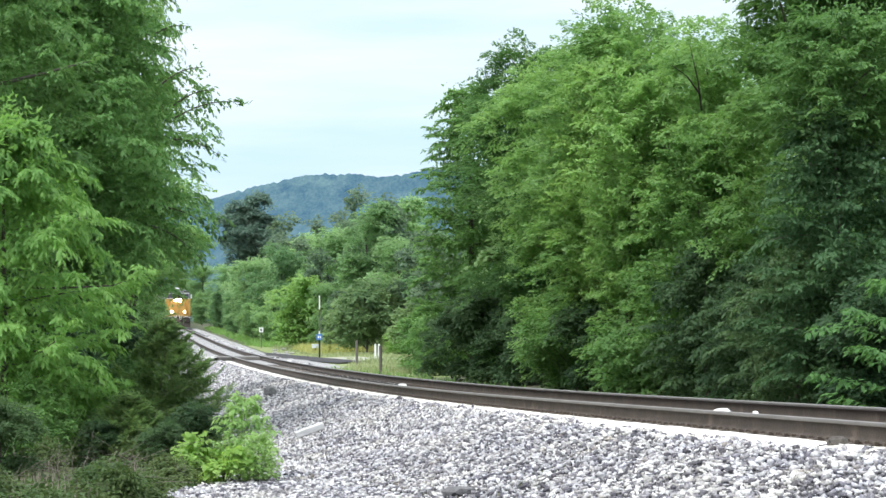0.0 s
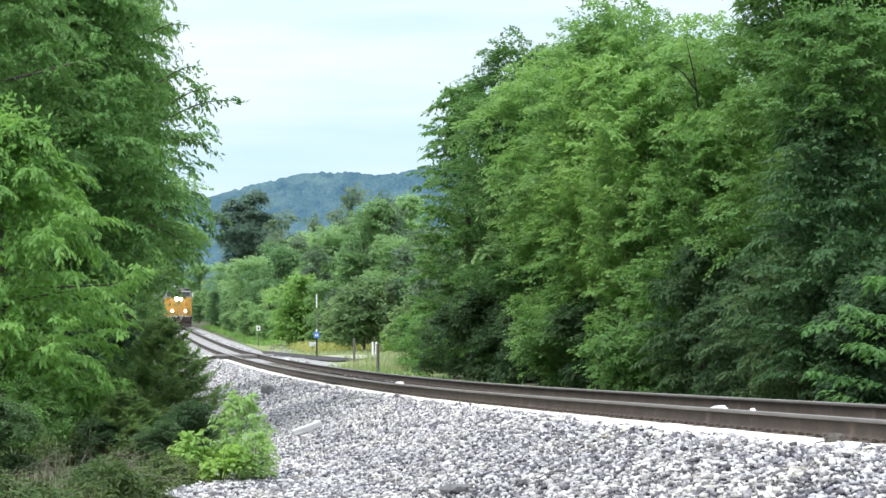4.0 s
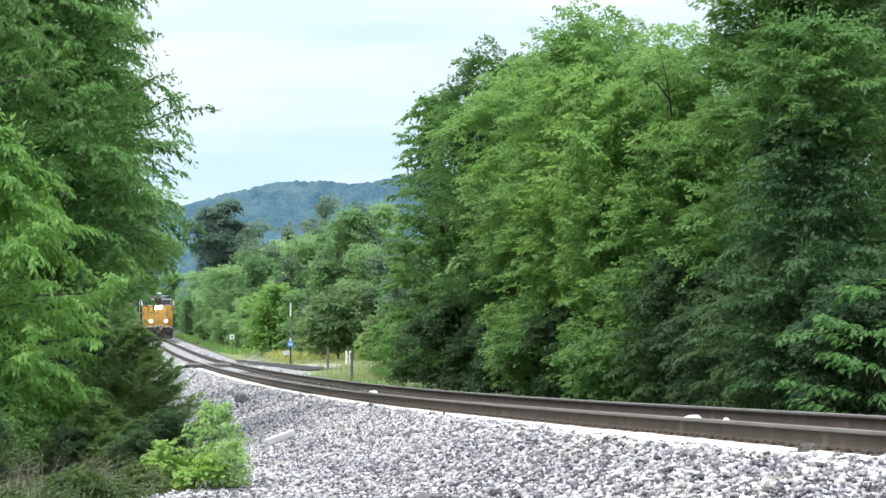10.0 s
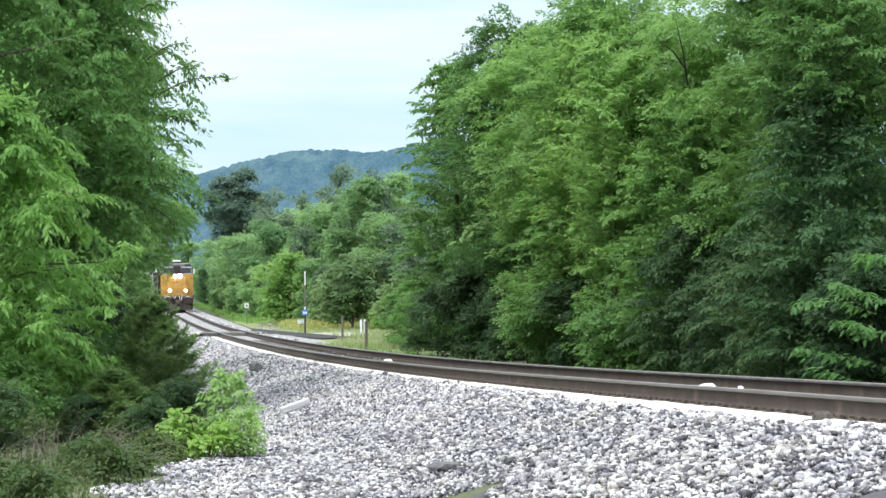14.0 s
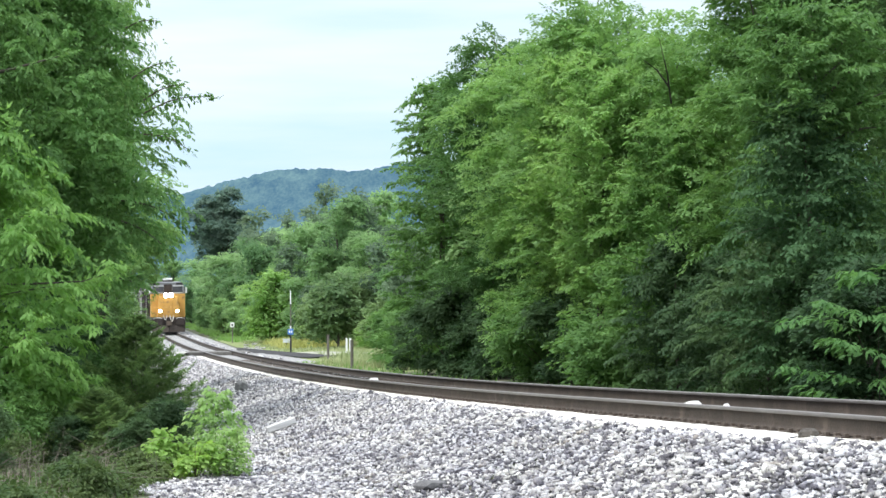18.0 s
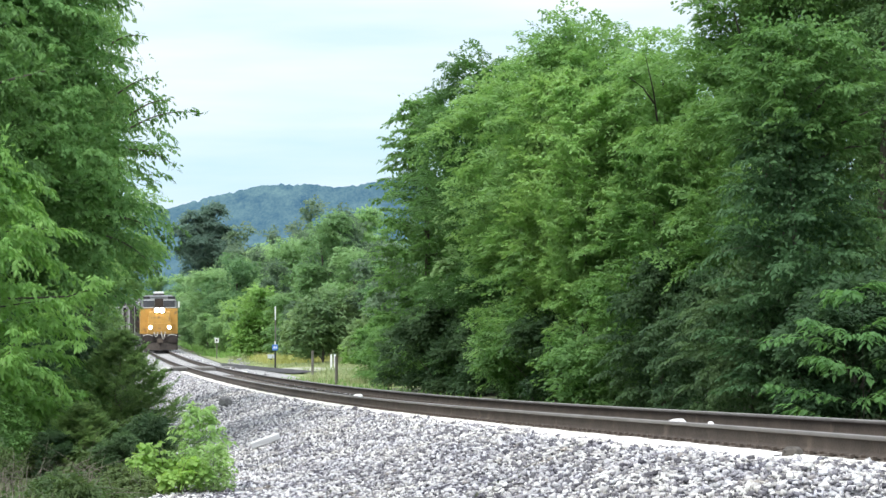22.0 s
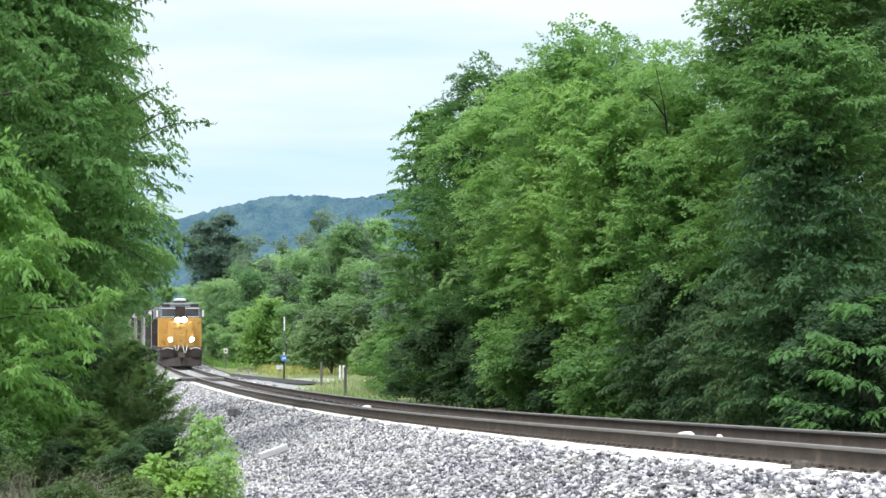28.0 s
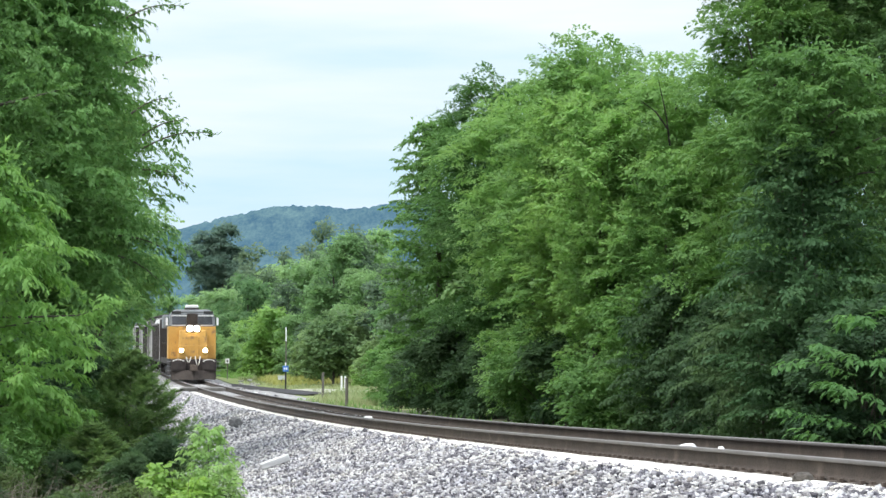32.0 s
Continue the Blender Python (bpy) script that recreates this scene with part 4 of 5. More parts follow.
l_big = bough_tree("deciduous_tree", "tall dark tree with drooping leafy branches beside the line", 41, 12.6, ((2.9, 4.0, 5.0, 5.8, 6.6, 7.6, 8.6, 10.5, 12.3), (2.4, 3.0, 3.25, 3.2, 2.75, 2.35, 2.2, 1.8, 0.4)), M_LEAF_BRIGHT, stand(-8.21, 47),
                   330, 20, 18, 0.60, 0.115, 0.050, rise=0.12, arch=0.10, hang=0.6, group=NEARSIDE, inner=0.7)
l_back = make_tree("deciduous_tree", "tree overhanging the line behind a darker tree", 42, 8.6, 2.4, 3.4, M_LEAF_SUN, stand(-10.49, 72), 36, 11, 10, 8, 0.85, 0.4, 0.13, 0.065, droop=0.6, group=NEARSIDE)
l_front = bough_tree("deciduous_tree", "young tree with tiers of bright green drooping leaves", 43, 5.2, ((0.4, 1.1, 1.9, 2.7, 3.6, 4.4, 5.1), (1.7, 2.0, 2.2, 2.05, 1.65, 1.2, 0.4)), M_LEAF_SPRAY, stand(-6.97, 35), 104, 18, 20, 0.46, 0.125, 0.043,
                     rise=0.16, arch=0.10, hang=0.75, group=NEARSIDE)
bough_tree("deciduous_tree", "tall young tree with long drooping leafy boughs", 44, 11.2, ((3.0, 4.5, 6.0, 8.0, 10.0, 11.0), (1.2, 1.8, 2.05, 2.0, 1.3, 0.3)), M_LEAF_MID, stand(-8.48, 41), 115, 18, 18, 0.52, 0.12, 0.046,
           rise=0.2, arch=0.1, hang=0.6, group=NEARSIDE)
copy_scaled(l_back, -11.49, 54, 130, (1.2, 1.5))
copy_scaled(l_back, -11.38, 66, 90, (1.1, 0.9))
copy_scaled(l_back, -9.56, 60, 10, (0.85, 1.6))
copy_scaled(l_back, -17.24, 100, 200, (1.0, 0.9))
copy_scaled(l_back, -22.41, 130, 20, (1.2, 1.1))
for k, (src, x, y, s) in enumerate(((u_2, -7.66, 40, 1.0), (u_1, -7.93, 46, 0.9), (u_2, -9.31, 58, 1.1), (u_2, -10.12, 66, 0.9), (u_1, -14.66, 90, 1.0), (u_2, -18.69, 120, 1.0),
                                    (u_1, -6.29, 36.5, 0.5), (u_2, -6.03, 30, 0.4), (u_2, -5.30, 33.5, 0.26), (u_2, -4.05, 34, 0.33), (u_2, -4.15, 31.6, 0.26), (u_1, -6.3, 33.6, 0.42))):
    copy_scaled(src, x, y, 50 * k, (s, s))
weed = make_tree("weed_clump", "low leafy green weeds at the edge of the ballast", 46, 0.55, 0.5, 0.0, M_WEED, stand(-4.67, 33), 12, 6, 4, 6, 0.17, 0.17, 0.075, 0.042, shape="dome", lobes=0.3, category="weeds", group="weeds by the ballast",
                 trunk_r=0.008, limbs=5, inner=0, detailed=True)
rw = random.Random(46)
for k in range(16):
    y = 21 + 13.5 * rw.random()
    n = float(bed_edge(y)) - 0.25 - 2.6 * rw.random() ** 1.4
    x, y2 = nb(y, n)
    copy_scaled(weed, x, y2, 40 * k, (rw.uniform(0.5, 1.1), rw.uniform(0.45, 1.0)))
cedar = bough_tree("cedar_bush", "dark olive-green red cedar bush at the edge of the ballast", 51, 2.15, ((0.15, 0.5, 0.9, 1.4, 1.8, 2.1), (1.1, 1.2, 1.08, 0.74, 0.42, 0.08)), M_CEDAR, stand(-4.72, 36), 130, 15, 32, 0.30, 0.07, 0.015,
                   rise=0.45, arch=-0.04, hang=-0.15, category="bush", trunk_r=0.045, limbs=24, inner=0.15, detailed=False, bark=M_DRY)
copy_scaled(cedar, -5.0, 34, 100, (0.75, 0.5))
SAP = dict(shape="dome", lobes=0.35, droop=0.5, category="sapling", trunk_r=0.011, inner=0, detailed=True, lift=0.7)
sapling = bough_tree("sapling", "young fresh green boxelder sapling at the edge of the ballast", 52, 1.16, ((0.12, 0.38, 0.66, 0.92, 1.1), (0.28, 0.39, 0.35, 0.22, 0.09)), M_LEAF_SAP, stand(-2.97, 30.2), 44, 5, 7, 0.19, 0.10, 0.042,
                     rise=0.75, arch=0.02, hang=0.8, category="sapling", trunk_r=0.012, limbs=26, inner=0.0)
sapling_low = make_tree("sapling", "low lime-green sapling with rounded leaves beside a taller one", 53, 0.70, 0.36, 0.05, M_LEAF_LIME, stand(-3.42, 30), 16, 3, 3, 6, 0.13, 0.11, 0.085, 0.064, limbs=12, **SAP)

copy_scaled(sapling_low, -3.12, 29.2, 200, (0.9, 0.75))
copy_scaled(sapling, -2.72, 29.4, 130, (0.75, 0.55))


def dead_brush():
    """Fallen dry branches in a tangle on the ground."""
    b = thing("dead_branches", "tangle of dry grey fallen branches under the bushes", "branches")
    r = random.Random(77)
    for i in range(110):
        y = r.uniform(25.5, 33.5)
        x = r.uniform(-6.2, -3.8) * y / 31
        z = float(ground_z(x, y)) + r.uniform(0.0, 0.25)
        a, up, ln = r.uniform(0, 6.28), r.uniform(0.0, 1.3), r.uniform(0.25, 0.7)
        d = Vector((math.cos(a), math.sin(a) * 0.6, up)).normalized()
        s = Vector((r.uniform(-1, 1), r.uniform(-1, 1), r.uniform(-0.6, 0.2))) * 0.75
        pts = [Vector((x, y, z)) + d * ln * t + s * t * t * ln for t in (0, 0.25, 0.5, 0.75, 1)]
        rr = r.uniform(0.002, 0.005)
        v, f = tube(pts, [rr, rr * 0.9, rr * 0.7, rr * 0.5, rr * 0.25], 5)
        np_part("branch", np_mesh("branch", v, f, M_DRY, True), b)


dead_brush()


def reaching_branch(parent, a, b, seed, leaves, label, material, sag=0.1):
    """A single leafy branch that reaches out of a crown into the sky."""
    r = np.random.RandomState(seed)
    a, b = np.array(a), np.array(b)
    t = np.linspace(0, 1, 7)
    pts = a + (b - a) * t[:, None] + np.array([0, 0, 1]) * (sag * np.sin(t * math.pi) * np.linalg.norm(b - a))[:, None]
    v, f = tube(pts, list(0.02 * (1 - 0.8 * t)), 5)
    inv = parent.matrix_world.inverted()
    br = np_part("branch", np_mesh("branch", v, f, M_BARK, True), parent, label)
    br.matrix_parent_inverse = inv
    u = r.uniform(0.0, 1.05, leaves)
    p = np.stack([np.interp(u, t, pts[:, k]) for k in range(3)], 1) + r.normal(size=(leaves, 3)) * 0.05
    d = (b - a)[None] / np.linalg.norm(b - a) * 0.5 + r.normal(size=(leaves, 3)) * 0.6 + np.array([0, 0, -0.5])
    v, f = leaf_cards(p, d, np.array([0, 0, 1.0]) + r.normal(size=(leaves, 3)) * 0.4, 0.13, 0.06, r, False)
    np_part("leaves", np_mesh("leaves", v, f, material), br)


bpy.context.view_layer.update()
for a, b, n in (((-5.85, 46, 5.19), (-4.40, 46, 5.47), 90), ((-6.07, 46, 5.87), (-5.28, 46, 6.18), 60), ((-5.85, 46, 4.78), (-4.95, 46, 4.45), 80),
                ((-6.18, 46, 7.74), (-5.10, 46, 7.98), 80), ((-6.18, 46, 6.86), (-5.57, 46, 6.99), 60), ((-5.85, 46, 5.44), (-5.03, 46, 5.74), 60), ((-6.3, 46, 3.5), (-4.95, 46, 2.90), 130), ((-6.3, 46, 3.1), (-5.25, 46, 2.35), 110)):
    reaching_branch(l_big, a, b, 300 + n + int(a[2] * 10), n, "leafy branch reaching out of the crown", M_LEAF_MID)
for q, (a, b) in enumerate((((4.30, 72, 9.49), (3.05, 72, 10.69)), ((4.65, 72, 9.66), (3.36, 72, 11.06)), ((4.82, 72, 9.83), (3.91, 72, 10.89)),
                            ((4.56, 72, 8.97), (4.73, 72, 10.93)), ((1.66, 79, 9.37), (0.98, 79, 10.31)), ((1.90, 79, 9.56), (1.58, 79, 10.84)))):
    reaching_branch(g_b if q < 4 else g_a, a, b, 400 + q, 60, "thin leafy twig above the crown", M_LEAF_MID)

# bare dark limbs that show in front of a crown
for a, m, b in (((5.50, 57.4, 6.3), (5.40, 57.2, 7.0), (5.22, 57.3, 7.9)), ((5.44, 57.3, 6.7), (5.15, 57.2, 7.1), (4.80, 57.4, 7.4)), ((5.30, 57.4, 4.8), (4.95, 57.2, 5.1), (4.45, 57.4, 5.6))):
    v, f = tube([Vector(a), Vector(a).lerp(Vector(m), 0.5), Vector(m), Vector(m).lerp(Vector(b), 0.5), Vector(b)], [0.024, 0.022, 0.018, 0.013, 0.006], 6)
    np_part("limb", np_mesh("limb", v, f, M_LIMB, True), g_d, "bare dark limb").matrix_parent_inverse = g_d.matrix_world.inverted()

# woods beyond the crossing
WOOD = "trees beyond the crossing"
FT = dict(subs=8, twigs=7, per_twig=5, twig_len=0.55, leaf_len=0.27, leaf_w=0.165, group=WOOD, lobes=0.28)
m_1 = make_tree("deciduous_tree", "rounded fresh green tree beyond the crossing", 61, 9.5, 3.2, 0.3, M_LEAF_WOOD, stand(-18.18, 222), 38, **FT)
m_2 = make_tree("deciduous_tree", "rounded pale green tree beyond the crossing", 62, 10.5, 3.2, 0.3, M_LEAF_PALE, stand(-12.75, 215), 38, **FT)
m_3 = make_tree("deciduous_tree", "mid-green tree beyond the crossing", 63, 12.0, 2.8, 0.4, M_LEAF_WOOD, stand(-8.10, 185), 38, **FT)
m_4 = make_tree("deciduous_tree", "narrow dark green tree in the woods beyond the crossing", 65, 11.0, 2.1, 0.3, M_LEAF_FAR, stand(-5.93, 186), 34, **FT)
m_5 = make_tree("deciduous_tree", "thin dull olive-green tree at the edge of the meadow", 69, 5.4, 2.0, 0.3, M_LEAF_OLIVE, stand(-7.62, 165), 30, **FT)
lush = make_tree("deciduous_tree", "bright yellow-green tree at the edge of the meadow", 66, 6.4, 2.3, 0.2, M_LEAF_LUSH, stand(-13.9, 190), 38, **FT)
make_tree("shrub", "green bush at the edge of the meadow", 67, 3.2, 1.45, 0.0, M_LEAF_MID, stand(-2.2, 106), 26, 10, 8, 6, 0.5, 0.34, 0.15, 0.085, category="shrub", group=UNDER, shape="dome", trunk_r=0.05, limbs=5)
rng = random.Random(17)
# the foot of the woods
for src, x, y, sx, sz in ((m_4, -0.21, 100, 0.7, 0.5), (m_4, 0.16, 112, 0.8, 0.8), (m_4, -2.13, 140, 0.8, 0.7), (m_1, -1.75, 150, 0.8, 0.8),
                          (m_5, -4.31, 152, 0.7, 0.68), (m_5, -5.9, 166, 0.95, 1.0), (m_4, -3.69, 165, 0.9, 0.8), (m_2, -5.69, 172, 0.75, 0.8), (lush, -5.2, 158, 0.38, 0.3),
                          (m_5, -9.17, 172, 0.85, 0.75), (m_4, -10.13, 178, 0.6, 0.42), (m_1, -3.60, 180, 0.8, 0.85), (m_2, -11.63, 185, 0.6, 0.5),
                          (m_3, -27.81, 200, 0.7, 0.55), (m_4, -7.57, 200, 1.0, 1.15), (m_3, -6.05, 205, 1.0, 1.1)):
    copy_scaled(src, x, y, rng.uniform(0, 360), (sx, sz))
# the middle of the woods
for src, x, y, sx, sz in ((m_4, -13.62, 205, 0.9, 0.75), (m_1, -18.29, 214, 0.6, 0.5), (m_4, -12.00, 225, 1.0, 1.05), (m_1, -5.15, 230, 1.1, 1.2),
                          (m_2, -22.23, 240, 0.9, 0.8), (m_2, -9.37, 240, 1.1, 1.2), (m_1, -41.37, 240, 1.2, 1.2), (m_4, -17.94, 240, 1.0, 0.95),
                          (m_2, -17.50, 250, 1.0, 1.05), (m_3, -13.63, 250, 1.0, 1.05), (m_1, -35.36, 250, 0.8, 0.7), (m_1, -21.46, 262, 1.0, 1.0),
                          (m_4, -14.78, 290, 1.4, 1.60), (m_1, -25.82, 290, 0.9, 0.9), (m_3, -9.94, 290, 1.1, 1.3), (m_1, -29.93, 300, 0.6, 0.5)):
    copy_scaled(src, x, y, rng.uniform(0, 360), (sx, sz))
# the back of the woods
for src, x, y, sx, sz in ((m_4, -20.29, 300, 1.1, 1.3), (m_4, -26.13, 310, 1.1, 1.1), (m_2, -31.74, 330, 1.1, 0.9), (m_4, -26.24, 330, 1.6, 1.45),
                          (m_2, -20.74, 330, 1.2, 1.25), (m_2, -52.17, 330, 1.3, 1.2), (m_2, -47.46, 330, 0.9, 0.8), (m_2, -35.65, 345, 0.7, 0.6),
                          (m_1, -41.81, 400, 1.2, 0.9), (m_1, -62.40, 420, 1.2, 0.9), (m_2, -44.42, 425, 1.3, 1.0), (m_2, -49.55, 430, 1.3, 1.0),
                          (m_2, -64.91, 430, 1.2, 1.0), (m_1, -54.69, 440, 1.3, 0.9)):
    copy_scaled(src, x, y, rng.uniform(0, 360), (sx, sz))
for k in range(16):
    y = 205 + 13 * k
    x, y2 = nb(y, 5.2 + 2.2 * rng.random())
    copy_scaled((m_1, m_2, m_3)[k % 3], x, y2, 77 * k, (rng.uniform(0.35, 0.6), rng.uniform(0.28, 0.5)))
for src, x, y, rz, sx, sz in ((m_2, 3.19, 86, 100, 0.85, 0.95), (m_1, 5.45, 80, 60, 0.85, 0.95), (m_2, 6.98, 74, 200, 0.8, 0.85), (m_2, 8.52, 68, 140, 0.8, 0.85),
                              (m_3, 10.00, 64, 30, 0.9, 0.9), (m_3, 10.72, 58, 190, 0.9, 1.0), (m_3, 1.07, 98, 10, 0.7, 0.85), (m_1, 6.2, 69, 250, 0.85, 1.0)):
    tagged(copy_scaled(src, x, y, rz, (sx, sz)), "leafy tree in the second row of the grove", "", GROVE)
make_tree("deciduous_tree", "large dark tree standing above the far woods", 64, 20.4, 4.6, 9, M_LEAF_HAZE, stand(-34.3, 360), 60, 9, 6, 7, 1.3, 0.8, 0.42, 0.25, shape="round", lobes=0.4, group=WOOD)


# ---- grass and weeds ----
def tufts(name, label, seed, places, height, blades, material, width=0.02):
    """Grass blades in tufts at the given plan places; one object of stuff."""
    r = np.random.RandomState(seed)
    p = np.repeat(np.asarray(places, float), blades, 0)
    k = len(p)
    p[:, :2] += r.normal(size=(k, 2)) * 0.14
    base = np.stack([p[:, 0], p[:, 1], ground_z(p[:, 0], p[:, 1]) - 0.03], 1)
    a = r.uniform(0, 6.28, k)
    lean = r.uniform(0.1, 0.7, k)
    h = height * r.uniform(0.4, 1.2, k)
    d = np.stack([np.cos(a), np.sin(a), 0 * a], 1)
    s = np.stack([-np.sin(a), np.cos(a), 0 * a], 1) * (width * r.uniform(0.6, 1.3, k))[:, None]
    mid = base + d * (lean * h * 0.3)[:, None] + np.array([0, 0, 1]) * (h * 0.6)[:, None]
    tip = base + d * (lean * h)[:, None] + np.array([0, 0, 1]) * h[:, None]
    v = np.stack([base - s, base + s, mid + s * 0.7, mid - s * 0.7, tip], 1).reshape(-1, 3)
    f = (np.array([[0, 1, 2], [0, 2, 3], [3, 2, 4]])[None] + (np.arange(k) * 5)[:, None, None]).reshape(-1, 3)
    return tagged(new(name, np_mesh(name, v, f, material)), label, "grass", "", "stuff")


LANE_DOTS = [(a[0] + (b[0] - a[0]) * k / 6, a[1] + (b[1] - a[1]) * k / 6) for a, b in zip(LANE, LANE[1:]) for k in range(6)]
r = np.random.RandomState(71)
field = [beside(y, n) for y, n in zip(r.uniform(98, 205, 4200), r.uniform(3.2, 26, 4200)) if not (y > 116 and n < np.interp(y, (116, 121, 130, 139, 155, 174, 203), (3.2, 4.4, 5.8, 7.2, 5.9, 5.2, 5.4))) and min(math.hypot(a - beside(y, n)[0], b - beside(y, n)[1]) for a, b in LANE_DOTS) > 0.3 + 1.9 * r.uniform()]
tufts("grass", "tall yellow-green meadow grass beyond the track", 72, field, 0.22, 10, M_GRASS, 0.022)
tall = [beside(y, n) for y, n in zip(r.uniform(182, 210, 420), r.uniform(7, 20, 420))] + [beside(y, n) for y, n in zip(r.uniform(118, 127, 60), r.uniform(6.2, 8.2, 60))]
reeds = [beside(y, n) for y, n in zip(r.uniform(166, 184, 300), r.uniform(6.4, 11, 300))]
tufts("grass", "tall yellow weeds at the foot of the woods", 78, reeds, 0.6, 9, M_REED, 0.03)
low = [beside(y, n) for y, n in zip(r.uniform(104, 119, 110), r.uniform(4.6, 6.4, 110))]
tufts("grass", "rank light green weeds beside the lane", 79, low, 0.38, 12, M_GRASS, 0.022)
tufts("grass", "tall green weeds in front of the woods", 76, tall, 0.55, 9, M_GRASS, 0.035)
edge = [beside(y, n) for y, n in zip(r.uniform(60, 210, 700), r.uniform(2.9, 5.5, 700)) if y > 205 or (y < 117 and r.uniform() < 0.35)]
tufts("grass", "green weeds along the far side of the track", 73, edge, 0.28, 9, M_LEAF_LIGHT, 0.03)
bank = [beside(y, n) for y, n in zip(r.uniform(196, 330, 600), r.uniform(4.3, 7.5, 600))]
tufts("grass", "rank green grass on the bank beyond the crossing", 77, bank, 0.4, 9, M_LEAF_LIGHT, 0.04)
near = [beside(y, bed_edge(y) - 0.15 - abs(r.normal()) * 1.3) for y in r.uniform(20, 60, 1500)]
tufts("grass", "low green weeds at the edge of the ballast", 74, near, 0.11, 12, M_WEED, 0.014)
verge = [beside(y, n) for y, n in zip(r.uniform(24, 80, 520), r.choice((-1.58, -1.45, -1.02), 520) + r.normal(size=520) * 0.05)]
tufts("grass", "wisps of dry grass along the pale shoulder", 78, verge, 0.05, 6, M_STRAW, 0.006)
dry = [beside(y, bed_edge(y) - 0.3 - abs(r.normal()) * 1.2) for y in r.uniform(26, 36, 60)]
tufts("grass", "dry straw-coloured grass under the bushes", 75, dry, 0.34, 9, M_DRY, 0.006)


# ---- the train ----
def wheelset(parent, y, r=0.5):
    for sx in (-0.75, 0.75):
        bm = bmesh.new()
        cyl(bm, (sx - 0.06, y, r), (sx + 0.06, y, r), r, sides=20)
        part("wheel", bm, M_SOOT, parent)


def locomotive():
    """A wide-nosed diesel locomotive; its front is at y = 0 and faces -y, the rails are at z = 0."""
    t = thing("diesel_locomotive", "yellow diesel locomotive with a grey roof and lit headlights", "locomotive")
    part("frame", boxes((-1.5, 1.5, 0.9, 21.8, 1.05, 1.42), bevel=0.03), M_SOOT, t)
    bm = bmesh.new()
    box(bm, -1.45, 1.45, 0.55, 0.95, 0.12, 1.42, bevel=0.05)
    part("pilot", bm, M_SOOT, t, "black steel pilot plate")
    for s in (-1, 1):
        bm = bmesh.new()
        box(bm, min(s * 0.5, s * 1.48), max(s * 0.5, s * 1.48), 0.30, 0.75, 0.62, 1.38, bevel=0.16)
        part("pilot_lobe", bm, M_SOOT, t, "rounded black pilot panel")
        bm = bmesh.new()
        g = bmesh.ops.create_cube(bm, size=1)["verts"]
        for v in g:
            inner = v.co.x < 0
            v.co = Vector((s * (0.02 if inner else 1.40), (0.02 if inner else 0.42) if v.co.y < 0 else 0.62, 0.10 if v.co.z < 0 else 0.70))
            if v.co.z > 0.5 and v.co.y < 0.5:
                v.co.y += 0.12
        bmesh.ops.recalc_face_normals(bm, faces=bm.faces)
        part("snowplough_blade", bm, M_DUST, t, "dusty steel plough blade")
    bm = bmesh.new()
    box(bm, -0.16, 0.16, -0.02, 0.6, 0.72, 1.02, bevel=0.04)
    box(bm, -0.24, 0.24, -0.12, 0.1, 0.68, 1.06, bevel=0.06)
    part("coupler", bm, M_IRON, t)
    for s in (-1, 1):
        for k in range(4):
            part("step", boxes((s * 1.48 - 0.22, s * 1.48 + 0.06 * s + 0.22, 0.75, 1.15, 0.35 + 0.3 * k, 0.39 + 0.3 * k), bevel=0.008), M_GREY, t)
    # the nose, the cab and the hood
    bm = bmesh.new()
    box(bm, -0.98, 0.98, 1.25, 3.1, 1.42, 3.30, bevel=0.10, taper=(0.86, 0.92))
    part("nose", bm, M_YELLOW, t)
    part("nose_door", boxes((-0.36, 0.36, 1.215, 1.27, 1.55, 2.95), bevel=0.03), M_YELLOW, t)
    bm = bmesh.new()
    box(bm, -1.56, 1.56, 2.9, 5.4, 1.42, 3.55, bevel=0.05)
    cab = part("cab", bm, M_YELLOW, t)
    bm = bmesh.new()
    box(bm, -1.56, 1.56, 2.9, 5.4, 3.555, 4.42, bevel=0.08, taper=(0.90, 0.96))
    part("cab_top", bm, M_GREY, t, "grey painted upper cab")
    bm = bmesh.new()
    box(bm, -1.36, 1.36, 3.0, 5.4, 4.425, 4.66, bevel=0.09, taper=(0.8, 0.96))
    part("cab_roof", bm, M_GREY, t)
    part("roof_unit", boxes((-0.42, 0.42, 3.2, 4.4, 4.77, 4.97), bevel=0.08), M_WHITE, t, "white rounded box on the cab roof")
    part("roof_unit_base", boxes((-0.47, 0.47, 3.15, 4.45, 4.662, 4.768), bevel=0.03), M_SOOT, t)
    part("door_pillar", boxes((-0.36, 0.36, 2.868, 2.92, 3.60, 4.40), bevel=0.02), M_SOOT, t)
    for s in (-1, 1):
        w = part("windscreen", boxes((s * 0.85 - 0.46, s * 0.85 + 0.46, 2.875, 2.925, 3.66, 4.22), bevel=0.02), M_GLASS, t)
        part("upper_frame", boxes((s * 0.85 - 0.52, s * 0.85 + 0.52, 2.89, 2.91, 4.225, 4.28)), M_WHITE, w)
        part("lower_frame", boxes((s * 0.85 - 0.52, s * 0.85 + 0.52, 2.89, 2.91, 3.60, 3.655)), M_WHITE, w)
        part("number_board", boxes((s * 1.05 - 0.3, s * 1.05 + 0.3, 2.93, 3.02, 4.36, 4.56), bevel=0.02), M_BLACK, t)
        part("mirror", boxes((s * 1.66 - 0.07, s * 1.66 + 0.07, 3.0, 3.08, 3.62, 4.12), bevel=0.02), M_WHITE, t)
